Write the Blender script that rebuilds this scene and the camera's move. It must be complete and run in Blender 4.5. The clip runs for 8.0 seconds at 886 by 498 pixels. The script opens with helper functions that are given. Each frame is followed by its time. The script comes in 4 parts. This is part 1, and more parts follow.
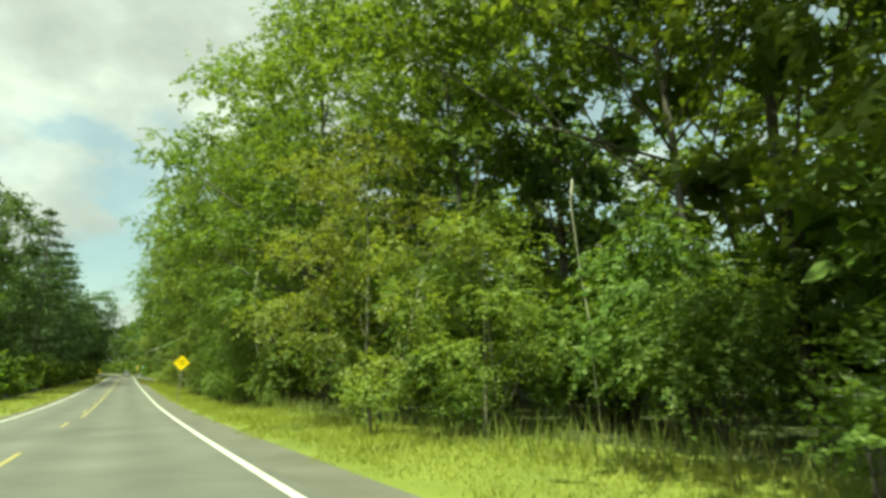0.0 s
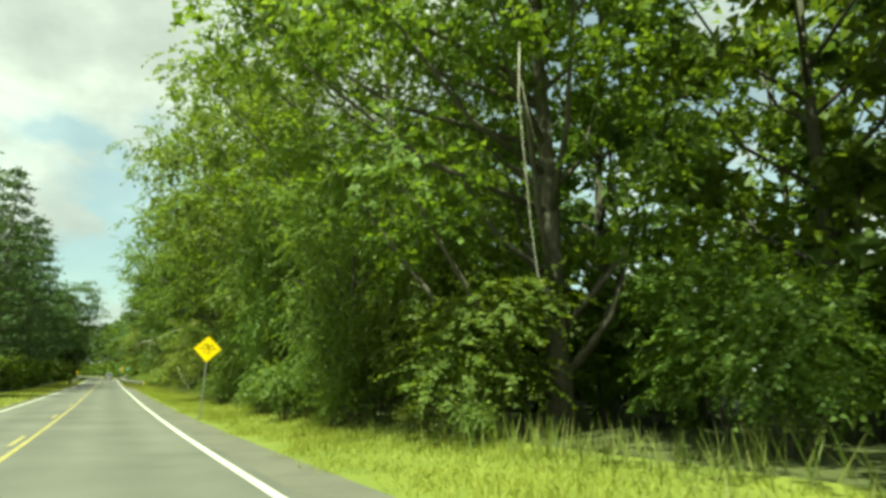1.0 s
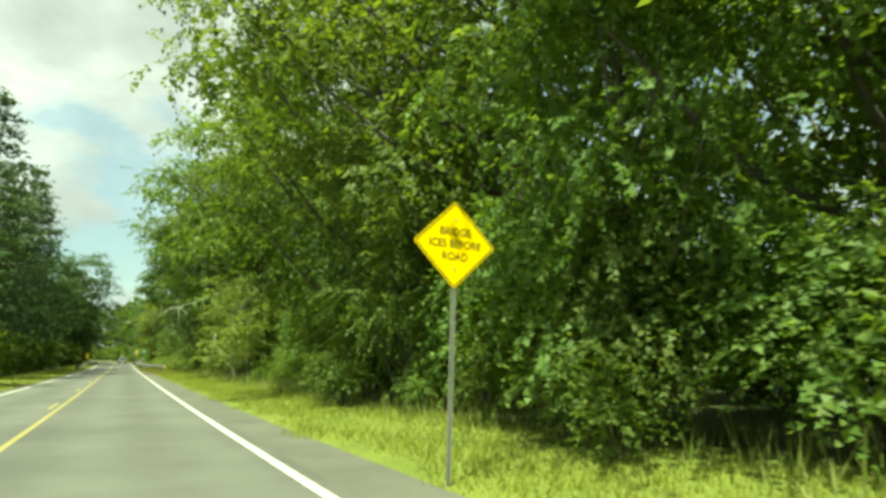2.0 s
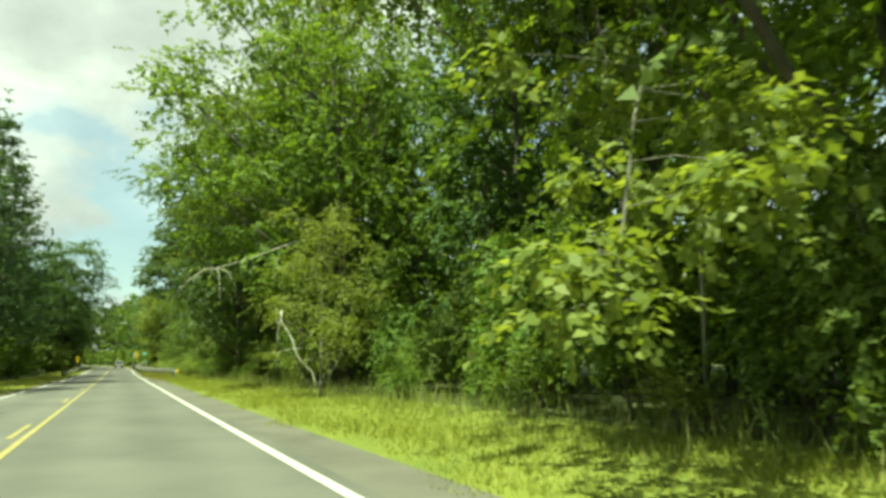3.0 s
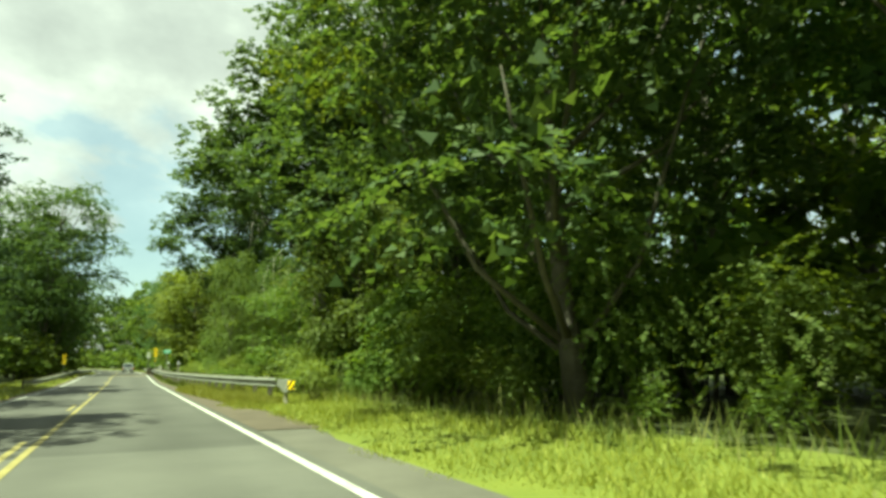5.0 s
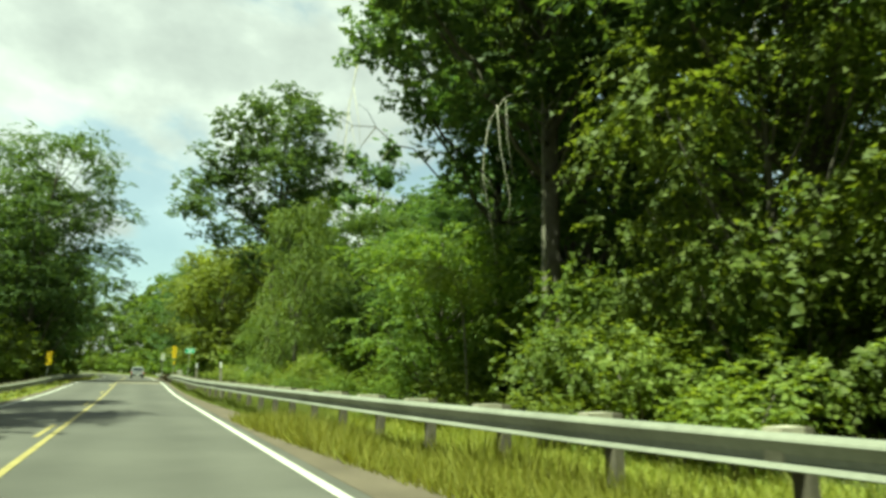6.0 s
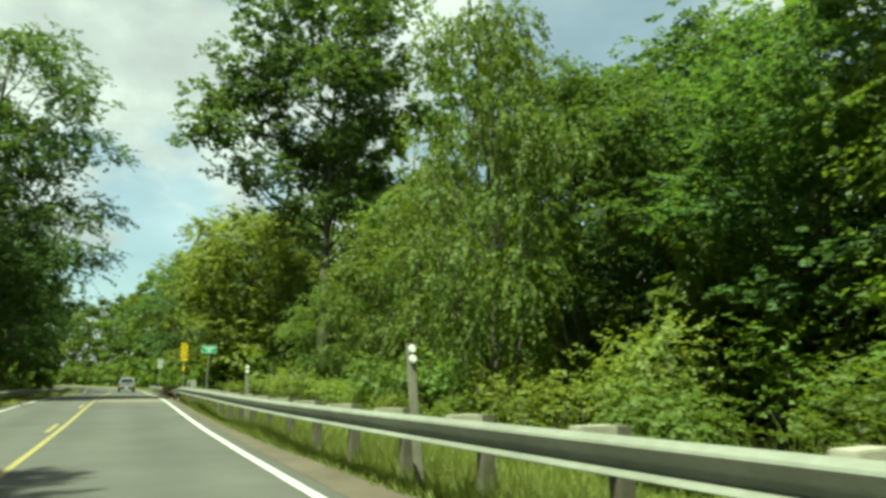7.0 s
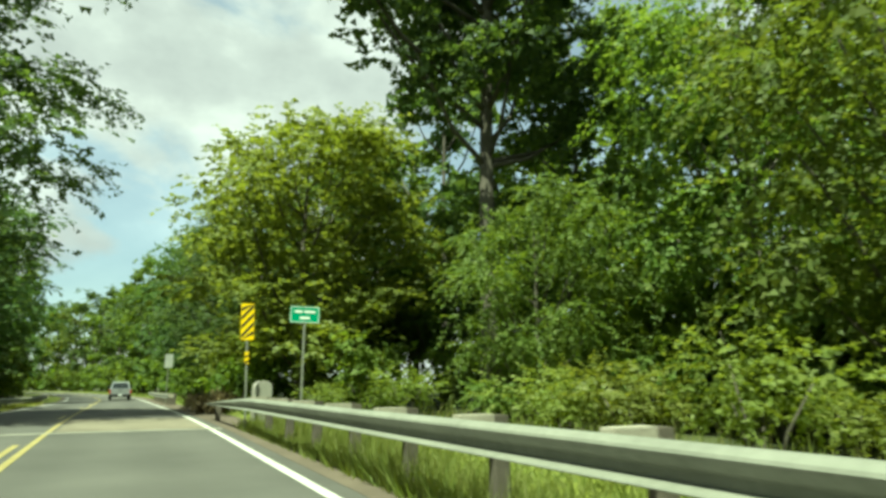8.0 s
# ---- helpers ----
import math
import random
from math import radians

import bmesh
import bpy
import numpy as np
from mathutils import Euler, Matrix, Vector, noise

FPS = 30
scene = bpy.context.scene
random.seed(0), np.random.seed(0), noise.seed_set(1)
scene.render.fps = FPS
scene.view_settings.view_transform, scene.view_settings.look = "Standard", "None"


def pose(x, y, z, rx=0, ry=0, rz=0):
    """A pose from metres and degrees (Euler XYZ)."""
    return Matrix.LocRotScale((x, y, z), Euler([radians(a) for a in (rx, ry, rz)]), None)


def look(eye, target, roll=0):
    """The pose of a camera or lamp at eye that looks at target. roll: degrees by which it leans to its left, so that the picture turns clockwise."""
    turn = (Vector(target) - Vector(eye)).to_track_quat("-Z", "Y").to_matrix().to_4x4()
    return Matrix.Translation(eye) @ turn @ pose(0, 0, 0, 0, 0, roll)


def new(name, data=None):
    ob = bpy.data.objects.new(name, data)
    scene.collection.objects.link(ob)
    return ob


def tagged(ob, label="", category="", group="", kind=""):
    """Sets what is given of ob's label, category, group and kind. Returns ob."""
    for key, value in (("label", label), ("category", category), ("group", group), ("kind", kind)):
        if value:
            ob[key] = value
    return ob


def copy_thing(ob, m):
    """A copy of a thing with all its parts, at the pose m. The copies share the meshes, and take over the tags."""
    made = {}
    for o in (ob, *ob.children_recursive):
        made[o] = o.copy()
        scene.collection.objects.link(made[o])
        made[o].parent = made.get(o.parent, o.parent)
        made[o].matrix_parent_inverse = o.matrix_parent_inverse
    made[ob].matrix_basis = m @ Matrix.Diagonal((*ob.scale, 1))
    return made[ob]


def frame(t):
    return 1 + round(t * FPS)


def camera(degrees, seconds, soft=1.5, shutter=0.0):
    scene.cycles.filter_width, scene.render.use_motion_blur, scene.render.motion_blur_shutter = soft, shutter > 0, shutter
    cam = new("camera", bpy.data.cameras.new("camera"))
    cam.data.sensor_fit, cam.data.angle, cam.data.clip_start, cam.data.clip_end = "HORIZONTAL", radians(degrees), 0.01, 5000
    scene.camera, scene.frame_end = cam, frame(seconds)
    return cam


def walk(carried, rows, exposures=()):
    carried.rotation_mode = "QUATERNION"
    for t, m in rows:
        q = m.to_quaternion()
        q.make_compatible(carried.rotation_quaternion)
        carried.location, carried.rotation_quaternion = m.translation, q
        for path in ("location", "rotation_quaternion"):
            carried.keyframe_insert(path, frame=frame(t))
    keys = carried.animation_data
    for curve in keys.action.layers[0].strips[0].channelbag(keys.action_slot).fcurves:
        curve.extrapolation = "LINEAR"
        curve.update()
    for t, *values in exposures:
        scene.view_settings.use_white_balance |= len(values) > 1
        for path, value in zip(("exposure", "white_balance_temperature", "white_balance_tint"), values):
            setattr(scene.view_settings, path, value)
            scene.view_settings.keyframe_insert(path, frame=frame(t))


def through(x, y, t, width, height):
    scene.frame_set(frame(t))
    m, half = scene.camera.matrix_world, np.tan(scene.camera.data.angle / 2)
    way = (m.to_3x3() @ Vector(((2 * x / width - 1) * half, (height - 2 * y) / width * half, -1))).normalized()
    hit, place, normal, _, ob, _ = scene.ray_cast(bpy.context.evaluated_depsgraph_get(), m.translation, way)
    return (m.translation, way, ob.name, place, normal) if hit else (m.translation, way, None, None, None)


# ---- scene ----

cam = camera(72.46, 8.0, soft=3.3, shutter=0.05)

# seconds, x, y, z, heading to the right of the road, upward tilt, lean
PATH = [
    (0.0, 0.163, 1.365, 2.297, 27.188, 11.243, -0.322),
    (0.5, 0.153, 11.532, 2.025, 27.668, 11.537, -0.001),
    (1.0, 0.118, 21.638, 1.778, 28.315, 11.992, 0.448),
    (1.5, 0.127, 31.621, 1.58, 28.442, 11.447, 0.58),
    (1.7, 0.123, 35.591, 1.514, 27.45, 10.771, 0.76),
    (2.8, -0.012, 57.544, 1.29, 28.087, 10.444, -0.523),
    (3.0, -0.037, 61.544, 1.269, 27.913, 10.564, -0.615),
    (3.5, -0.158, 71.59, 1.235, 27.318, 10.844, -0.221),
    (4.0, -0.284, 81.586, 1.224, 27.219, 10.904, -0.364),
    (4.5, -0.231, 91.532, 1.237, 27.574, 10.941, -0.621),
    (4.7, -0.216, 95.553, 1.242, 27.441, 10.97, -0.468),
    (5.8, -0.099, 117.691, 1.244, 26.497, 11.776, 0.288),
    (6.0, -0.065, 121.728, 1.242, 26.243, 12.081, 0.924),
    (6.5, -0.029, 131.851, 1.246, 26.665, 11.932, 0.351),
    (7.0, -0.02, 141.966, 1.266, 27.138, 12.716, -0.087),
    (7.5, -0.08, 151.936, 1.297, 27.432, 13.078, -0.47),
    (8.0, -0.127, 161.774, 1.355, 27.751, 13.059, -0.392),
]


def eye_pose(x, y, z, heading, tilt, lean):
    a, b = radians(heading), radians(tilt)
    ahead = Vector((math.sin(a) * math.cos(b), math.cos(a) * math.cos(b), math.sin(b)))
    eye = Vector((x, y, z))
    return look(eye, eye + ahead * 10, lean)


walk(cam, [(r[0], eye_pose(*r[1:])) for r in PATH], [(0.0, 1.12, 7500, -32), (1.0, 1.22, 7500, -32), (1.5, 1.28, 7500, -32), (5.8, 1.28, 7250, -32), (7.0, 1.14, 6950, -31), (8.0, 1.18, 6950, -31)])

# ---- sky and sun ----
SUN_EL, SUN_AZ = 61.0, -128.0      # degrees; azimuth clockwise from straight ahead
world = bpy.data.worlds.new("sky")
scene.world = world
world.use_nodes = True
wt = world.node_tree
for n in list(wt.nodes):
    wt.nodes.remove(n)


def node(tree, kind, **inputs):
    n = tree.nodes.new(kind)
    for k, v in inputs.items():
        n.inputs[k.replace("_", " ")].default_value = v
    return n


def maths(tree, op, a, b=None):
    n = tree.nodes.new("ShaderNodeMath")
    n.operation = op
    for i, v in enumerate((a, b)):
        if v is None:
            continue
        if isinstance(v, (int, float)):
            n.inputs[i].default_value = v
        else:
            tree.links.new(v, n.inputs[i])
    return n.outputs[0]


def ramp(tree, fac, stops):
    n = tree.nodes.new("ShaderNodeValToRGB")
    e = n.color_ramp.elements
    while len(e) < len(stops):
        e.new(0.5)
    for el, (p, c) in zip(e, stops):
        el.position = p
        el.color = (*c, 1) if len(c) == 3 else c
    tree.links.new(fac, n.inputs[0])
    return n.outputs[0]


def mixed(tree, fac, a, b, blend="MIX"):
    n = tree.nodes.new("ShaderNodeMix")
    n.data_type, n.blend_type = "RGBA", blend
    for sock, v in ((n.inputs[0], fac), (n.inputs[6], a), (n.inputs[7], b)):
        if isinstance(v, (int, float)):
            sock.default_value = v
        elif isinstance(v, tuple):
            sock.default_value = (*v, 1)
        else:
            tree.links.new(v, sock)
    return n.outputs[2]


sky = wt.nodes.new("ShaderNodeTexSky")
sky.sky_type, sky.sun_disc = "NISHITA", False
sky.sun_elevation, sky.sun_rotation = radians(SUN_EL), radians(SUN_AZ)
sky.air_density, sky.dust_density = 1.0, 1.5
tc = wt.nodes.new("ShaderNodeTexCoord")
sep = wt.nodes.new("ShaderNodeSeparateXYZ")
wt.links.new(tc.outputs["Generated"], sep.inputs[0])
comb = wt.nodes.new("ShaderNodeCombineXYZ")
wt.links.new(sep.outputs[0], comb.inputs[0])
wt.links.new(sep.outputs[1], comb.inputs[1])
wt.links.new(maths(wt, "MULTIPLY", sep.outputs[2], 1.5), comb.inputs[2])
cn = node(wt, "ShaderNodeTexNoise", Scale=2.5, Detail=12.0, Roughness=0.54, Distortion=0.3)
wt.links.new(comb.outputs[0], cn.inputs["Vector"])
cover = ramp(wt, cn.outputs["Fac"], [(0.445, (0.46, 0.46, 0.46)), (0.485, (0.85, 0.85, 0.85)), (0.52, (1, 1, 1))])
cn2 = node(wt, "ShaderNodeTexNoise", Scale=2.9, Detail=7.0, Roughness=0.55)
wt.links.new(comb.outputs[0], cn2.inputs["Vector"])
cloud = ramp(wt, cn2.outputs["Fac"], [(0.36, (4.0, 3.85, 4.5)), (0.5, (5.5, 5.3, 6.0)), (0.6, (7.4, 7.1, 7.8))])
blue = mixed(wt, 1.0, sky.outputs[0], (1.6, 1.6, 1.6), "MULTIPLY")
wcol = mixed(wt, cover, blue, cloud)
bg = node(wt, "ShaderNodeBackground", Strength=0.064)
wt.links.new(wcol, bg.inputs[0])
wout = wt.nodes.new("ShaderNodeOutputWorld")
wt.links.new(bg.outputs[0], wout.inputs[0])

sun_data = bpy.data.lights.new("sun", "SUN")
sun_data.energy, sun_data.angle, sun_data.color = 5.0, radians(0.53), (1.0, 0.95, 0.84)
sun = new("sun", sun_data)
_a, _e = radians(SUN_AZ), radians(SUN_EL)
to_sun = Vector((math.sin(_a) * math.cos(_e), math.cos(_a) * math.cos(_e), math.sin(_e)))
sun.matrix_world = look(to_sun * 100, (0, 0, 0))


# ---- materials ----
def material(name):
    m = bpy.data.materials.new(name)
    m.use_nodes = True
    return m, m.node_tree, m.node_tree.nodes["Principled BSDF"]


def surface(name, low, high_, rough=0.8, scale=4.0, fine=60.0, metal=0.0, bump=0.3, spec=0.5):
    """A surface whose colour wanders between two colours at a coarse and a fine scale, with fine relief."""
    m, t, b = material(name)
    co = t.nodes.new("ShaderNodeTexCoord")
    a = node(t, "ShaderNodeTexNoise", Scale=scale, Detail=6.0, Roughness=0.6)
    f = node(t, "ShaderNodeTexNoise", Scale=fine, Detail=3.0, Roughness=0.7)
    for n in (a, f):
        t.links.new(co.outputs["Object"], n.inputs["Vector"])
    fac = maths(t, "ADD", maths(t, "MULTIPLY", a.outputs["Fac"], 0.65), maths(t, "MULTIPLY", f.outputs["Fac"], 0.35))
    t.links.new(ramp(t, fac, [(0.33, low), (0.67, high_)]), b.inputs["Base Color"])
    b.inputs["Roughness"].default_value = rough
    b.inputs["Metallic"].default_value = metal
    b.inputs["Specular IOR Level"].default_value = spec
    if bump:
        bp = node(t, "ShaderNodeBump", Strength=bump, Distance=0.01)
        t.links.new(f.outputs["Fac"], bp.inputs["Height"])
        t.links.new(bp.outputs[0], b.inputs["Normal"])
    return m


def leaf_material(name, low, mid, high_, through=0.35, rough=0.56):
    m, t, b = material(name)
    g = t.nodes.new("ShaderNodeNewGeometry")
    oi = t.nodes.new("ShaderNodeObjectInfo")
    col = ramp(t, g.outputs["Random Per Island"], [(0.0, low), (0.5, mid), (1.0, high_)])
    hs = t.nodes.new("ShaderNodeHueSaturation")
    t.links.new(col, hs.inputs["Color"])
    t.links.new(maths(t, "ADD", maths(t, "MULTIPLY", oi.outputs["Random"], 0.026), 0.484), hs.inputs["Hue"])
    t.links.new(maths(t, "ADD", maths(t, "MULTIPLY", oi.outputs["Random"], 0.35), 0.82), hs.inputs["Value"])
    t.links.new(hs.outputs[0], b.inputs["Base Color"])
    b.inputs["Roughness"].default_value = rough
    b.inputs["Specular IOR Level"].default_value = 0.35
    tr = t.nodes.new("ShaderNodeBsdfTranslucent")
    warm = mixed(t, 1.0, hs.outputs[0], (1.35, 1.25, 0.55), "MULTIPLY")
    t.links.new(warm, tr.inputs["Color"])
    mx = t.nodes.new("ShaderNodeMixShader")
    mx.inputs[0].default_value = through
    t.links.new(b.outputs[0], mx.inputs[1])
    t.links.new(tr.outputs[0], mx.inputs[2])
    t.links.new(mx.outputs[0], t.nodes["Material Output"].inputs["Surface"])
    return m


LEAF_MID = leaf_material("leaf_green", (0.079, 0.125, 0.026), (0.127, 0.188, 0.038), (0.188, 0.249, 0.059), 0.55)
LEAF_DARK = leaf_material("leaf_dark_green", (0.056, 0.102, 0.036), (0.088, 0.147, 0.052), (0.133, 0.197, 0.075), 0.55)
LEAF_LIGHT = leaf_material("leaf_light_green", (0.122, 0.164, 0.036), (0.181, 0.232, 0.056), (0.254, 0.299, 0.093), 0.55)
LEAF_FINE = leaf_material("leaf_feathery", (0.086, 0.140, 0.031), (0.136, 0.201, 0.045), (0.201, 0.260, 0.081), 0.55)
NEEDLE = leaf_material("pine_needles", (0.040, 0.078, 0.026), (0.060, 0.108, 0.036), (0.090, 0.140, 0.050), 0.3)
LEAF_BROWN = leaf_material("leaf_dry_brown", (0.080, 0.058, 0.030), (0.130, 0.098, 0.050), (0.19, 0.15, 0.08), 0.2, 0.7)
GRASS = leaf_material("grass_sunny", (0.165, 0.198, 0.030), (0.240, 0.262, 0.046), (0.325, 0.335, 0.080), 0.4, 0.6)
GRASS_TALL = leaf_material("grass_weedy", (0.100, 0.142, 0.026), (0.158, 0.198, 0.042), (0.250, 0.250, 0.092), 0.3, 0.6)
GRASS_RAIL = leaf_material("grass_uncut", (0.120, 0.160, 0.034), (0.172, 0.206, 0.050), (0.250, 0.268, 0.094), 0.5, 0.6)
BARK = surface("bark_grey", (0.055, 0.048, 0.038), (0.135, 0.122, 0.10), 0.9, 3.0, 30.0, bump=0.8)
BARK_SLIM = surface("bark_pale_grey", (0.09, 0.085, 0.065), (0.22, 0.205, 0.165), 0.9, 4.0, 30.0, bump=0.5)
BARK_PALE = surface("bark_pale_dead_wood", (0.30, 0.28, 0.23), (0.55, 0.52, 0.45), 0.85, 5.0, 40.0, bump=0.5)
ASPHALT = surface("asphalt_worn_grey", (0.078, 0.077, 0.070), (0.136, 0.132, 0.119), 0.85, 0.35, 90.0, bump=0.35)
ASPHALT_NEWER = surface("asphalt_newer_grey", (0.060, 0.059, 0.054), (0.104, 0.101, 0.092), 0.85, 0.35, 90.0, bump=0.35)
GRIT = surface("shoulder_gritty_tarmac", (0.072, 0.057, 0.043), (0.132, 0.106, 0.080), 0.95, 0.8, 70.0, bump=0.5)
for track_mat in (ASPHALT, ASPHALT_NEWER):
    t_ = track_mat.node_tree
    b_ = t_.nodes["Principled BSDF"]
    co_ = t_.nodes.new("ShaderNodeTexCoord")
    se_ = t_.nodes.new("ShaderNodeSeparateXYZ")
    t_.links.new(co_.outputs["Object"], se_.inputs[0])
    wander = node(t_, "ShaderNodeTexNoise", Scale=0.12, Detail=3.0)
    t_.links.new(co_.outputs["Object"], wander.inputs["Vector"])
    across = maths(t_, "ADD", maths(t_, "MULTIPLY", se_.outputs[0], 3.6), maths(t_, "MULTIPLY", wander.outputs["Fac"], 1.6))
    wave = maths(t_, "ADD", maths(t_, "MULTIPLY", maths(t_, "COSINE", across), 0.08), 1.0)
    col_ = b_.inputs["Base Color"].links[0].from_socket
    scaled = t_.nodes.new("ShaderNodeVectorMath")
    scaled.operation = "SCALE"
    t_.links.new(col_, scaled.inputs[0])
    t_.links.new(wave, scaled.inputs["Scale"])
    t_.links.new(scaled.outputs[0], b_.inputs["Base Color"])
TARMAC = surface("shoulder_worn_tarmac", (0.080, 0.075, 0.064), (0.142, 0.133, 0.114), 0.92, 0.6, 80.0, bump=0.4)
SOIL = surface("woodland_soil", (0.030, 0.040, 0.012), (0.085, 0.095, 0.028), 0.95, 0.25, 12.0, bump=0.6)
TURF = surface("turf_under_grass", (0.095, 0.125, 0.018), (0.180, 0.200, 0.030), 0.95, 0.5, 25.0, bump=0.6)
LINE_WHITE = surface("line_paint_white", (0.38, 0.38, 0.355), (0.62, 0.62, 0.58), 0.7, 2.0, 80.0, bump=0.1)
LINE_YELLOW = surface("line_paint_yellow", (0.22, 0.185, 0.07), (0.36, 0.305, 0.125), 0.7, 2.0, 80.0, bump=0.1)
STEEL = surface("galvanised_steel", (0.17, 0.176, 0.15), (0.27, 0.277, 0.24), 0.6, 1.2, 12.0, metal=0.15, bump=0.12, spec=0.3)
POST_WOOD = surface("weathered_post_wood", (0.22, 0.205, 0.165), (0.42, 0.395, 0.325), 0.9, 3.0, 40.0, bump=0.5)
POST_WEATHERED = surface("grey_post_wood", (0.13, 0.12, 0.095), (0.26, 0.245, 0.20), 0.9, 3.0, 40.0, bump=0.5)
# post wood with the shade below the rail put into its colour
POST_SHADED = surface("post_wood_shaded", (0.055, 0.048, 0.036), (0.13, 0.115, 0.09), 0.92, 3.0, 40.0, bump=0.5)
CONCRETE = surface("weathered_concrete", (0.20, 0.20, 0.17), (0.36, 0.35, 0.30), 0.9, 3.0, 40.0, bump=0.5)
SIGN_YELLOW = surface("sign_face_yellow", (0.86, 0.58, 0.012), (0.95, 0.68, 0.02), 0.35, 3.0, 20.0, bump=0.0)
SIGN_BLACK = surface("sign_black", (0.010, 0.010, 0.010), (0.03, 0.028, 0.02), 0.5, 3.0, 20.0, bump=0.0)
SIGN_GREEN = surface("sign_face_green", (0.010, 0.24, 0.12), (0.02, 0.32, 0.17), 0.35, 3.0, 20.0, bump=0.0)
SIGN_WHITE = surface("sign_white", (0.72, 0.74, 0.72), (0.86, 0.88, 0.86), 0.4, 3.0, 20.0, bump=0.0)
SIGN_BACK = surface("sign_back_aluminium", (0.42, 0.44, 0.42), (0.60, 0.62, 0.58), 0.5, 3.0, 20.0, metal=0.5, bump=0.0)
TRUCK_PAINT = surface("truck_paint_silver", (0.30, 0.32, 0.33), (0.38, 0.40, 0.41), 0.3, 1.0, 30.0, metal=0.4, bump=0.0)
CHROME = surface("bumper_chrome", (0.55, 0.55, 0.56), (0.75, 0.75, 0.76), 0.2, 2.0, 20.0, metal=0.9, bump=0.0)
RUBBER = surface("tyre_rubber", (0.012, 0.012, 0.012), (0.03, 0.03, 0.03), 0.85, 4.0, 40.0, bump=0.2)
LAMP_RED = surface("tail_lamp_red", (0.35, 0.012, 0.01), (0.5, 0.02, 0.015), 0.25, 4.0, 40.0, bump=0.0)
GLASS_DARK = surface("window_glass_dark", (0.012, 0.015, 0.016), (0.025, 0.03, 0.03), 0.06, 1.0, 10.0, bump=0.0)


# ---- helpers for meshes ----
def grade(y):
    """Height of the road along its length: it falls to a low stretch and then rises a little."""
    y = np.asarray(y, float)
    ks = (-400, -40, 0, 20, 40, 60, 80, 130, 155, 164, 172, 180, 188, 200, 222, 260, 300, 420, 900)
    zs = (6.0, 2.17, 1.08, 0.54, 0.16, 0.01, -0.02, -0.01, 0.05, 0.15, 0.33, 0.5, 0.54, 0.50, 0.5, 0.8, 1.3, 1.8, 1.8)
    f = lambda v: np.interp(v, ks, zs)
    return (2 * f(y) + f(y - 5) + f(y + 5) + 0.5 * f(y - 10) + 0.5 * f(y + 10)) / 5


def bend(y):
    """Sideways place of the road: straight, then a slow curve to the left."""
    y = np.asarray(y, float)
    d = np.maximum(y - 224.0, 0)
    return -np.minimum(d * d / 460.0, 0.45 * d)


def ground_z(x, y):
    """Height of the ground beside the road."""
    u = np.asarray(x, float) - bend(y)
    flat = np.interp(u, (-60, -14, -8, -4.9, 3.35, 4.2, 7.0, 14, 60), (0.2, -0.2, -0.02, -0.04, -0.06, 0.03, 0.10, -0.2, 1.0))
    bank = np.interp(u, (-60, -14, -8, -4.9, 3.35, 4.2, 5.5, 7.0, 14, 60), (0.2, -0.2, -0.02, -0.04, -0.06, 0.02, 0.08, 0.16, 0.3, 1.2))
    k = np.clip((np.asarray(y, float) - 112.0) / 14.0, 0, 1)
    r = bank * (1 - k) + flat * k
    return grade(y) + r


def mesh_of(name, verts, faces, smooth=False):
    me = bpy.data.meshes.new(name)
    me.from_pydata([tuple(v) for v in verts], [], [tuple(f) for f in faces])
    me.validate()
    if smooth:
        me.polygons.foreach_set("use_smooth", [True] * len(me.polygons))
    me.update()
    return me


def quads_mesh(name, *arrays):
    """A mesh of loose faces from arrays (n, 4, 3) or (n, 3, 3)."""
    me = bpy.data.meshes.new(name)
    sizes = np.concatenate([np.full(len(v), v.shape[1], dtype=np.int32) for v in arrays])
    co = np.concatenate([np.ascontiguousarray(v, dtype=np.float32).reshape(-1, 3) for v in arrays])
    me.vertices.add(len(co))
    me.vertices.foreach_set("co", co.ravel())
    me.loops.add(len(co))
    me.loops.foreach_set("vertex_index", np.arange(len(co), dtype=np.int32))
    me.polygons.add(len(sizes))
    me.polygons.foreach_set("loop_start", (np.cumsum(sizes) - sizes).astype(np.int32))
    me.update(calc_edges=True)
    return me


def part(name, me, mat, parent=None, label=""):
    if isinstance(me, bmesh.types.BMesh):
        bm, me = me, bpy.data.meshes.new(name)
        bm.to_mesh(me)
        bm.free()
    if not me.materials:
        me.materials.append(mat)
    ob = new(name, me)
    ob.parent = parent
    if label:
        tagged(ob, label)
    return ob


def box(bm, x0, x1, y0, y1, z0, z1, bevel=0.0):
    vs = bmesh.ops.create_cube(bm, size=1.0)["verts"]
    for v in vs:
        v.co = Vector(((x0 + x1) / 2 + v.co.x * (x1 - x0), (y0 + y1) / 2 + v.co.y * (y1 - y0), (z0 + z1) / 2 + v.co.z * (z1 - z0)))
    if bevel:
        es = {e for v in vs for e in v.link_edges}
        bmesh.ops.bevel(bm, geom=list(es), offset=bevel, segments=2, affect="EDGES")
    return bm


def boxed(*a, bevel=0.0):
    return box(bmesh.new(), *a, bevel=bevel)


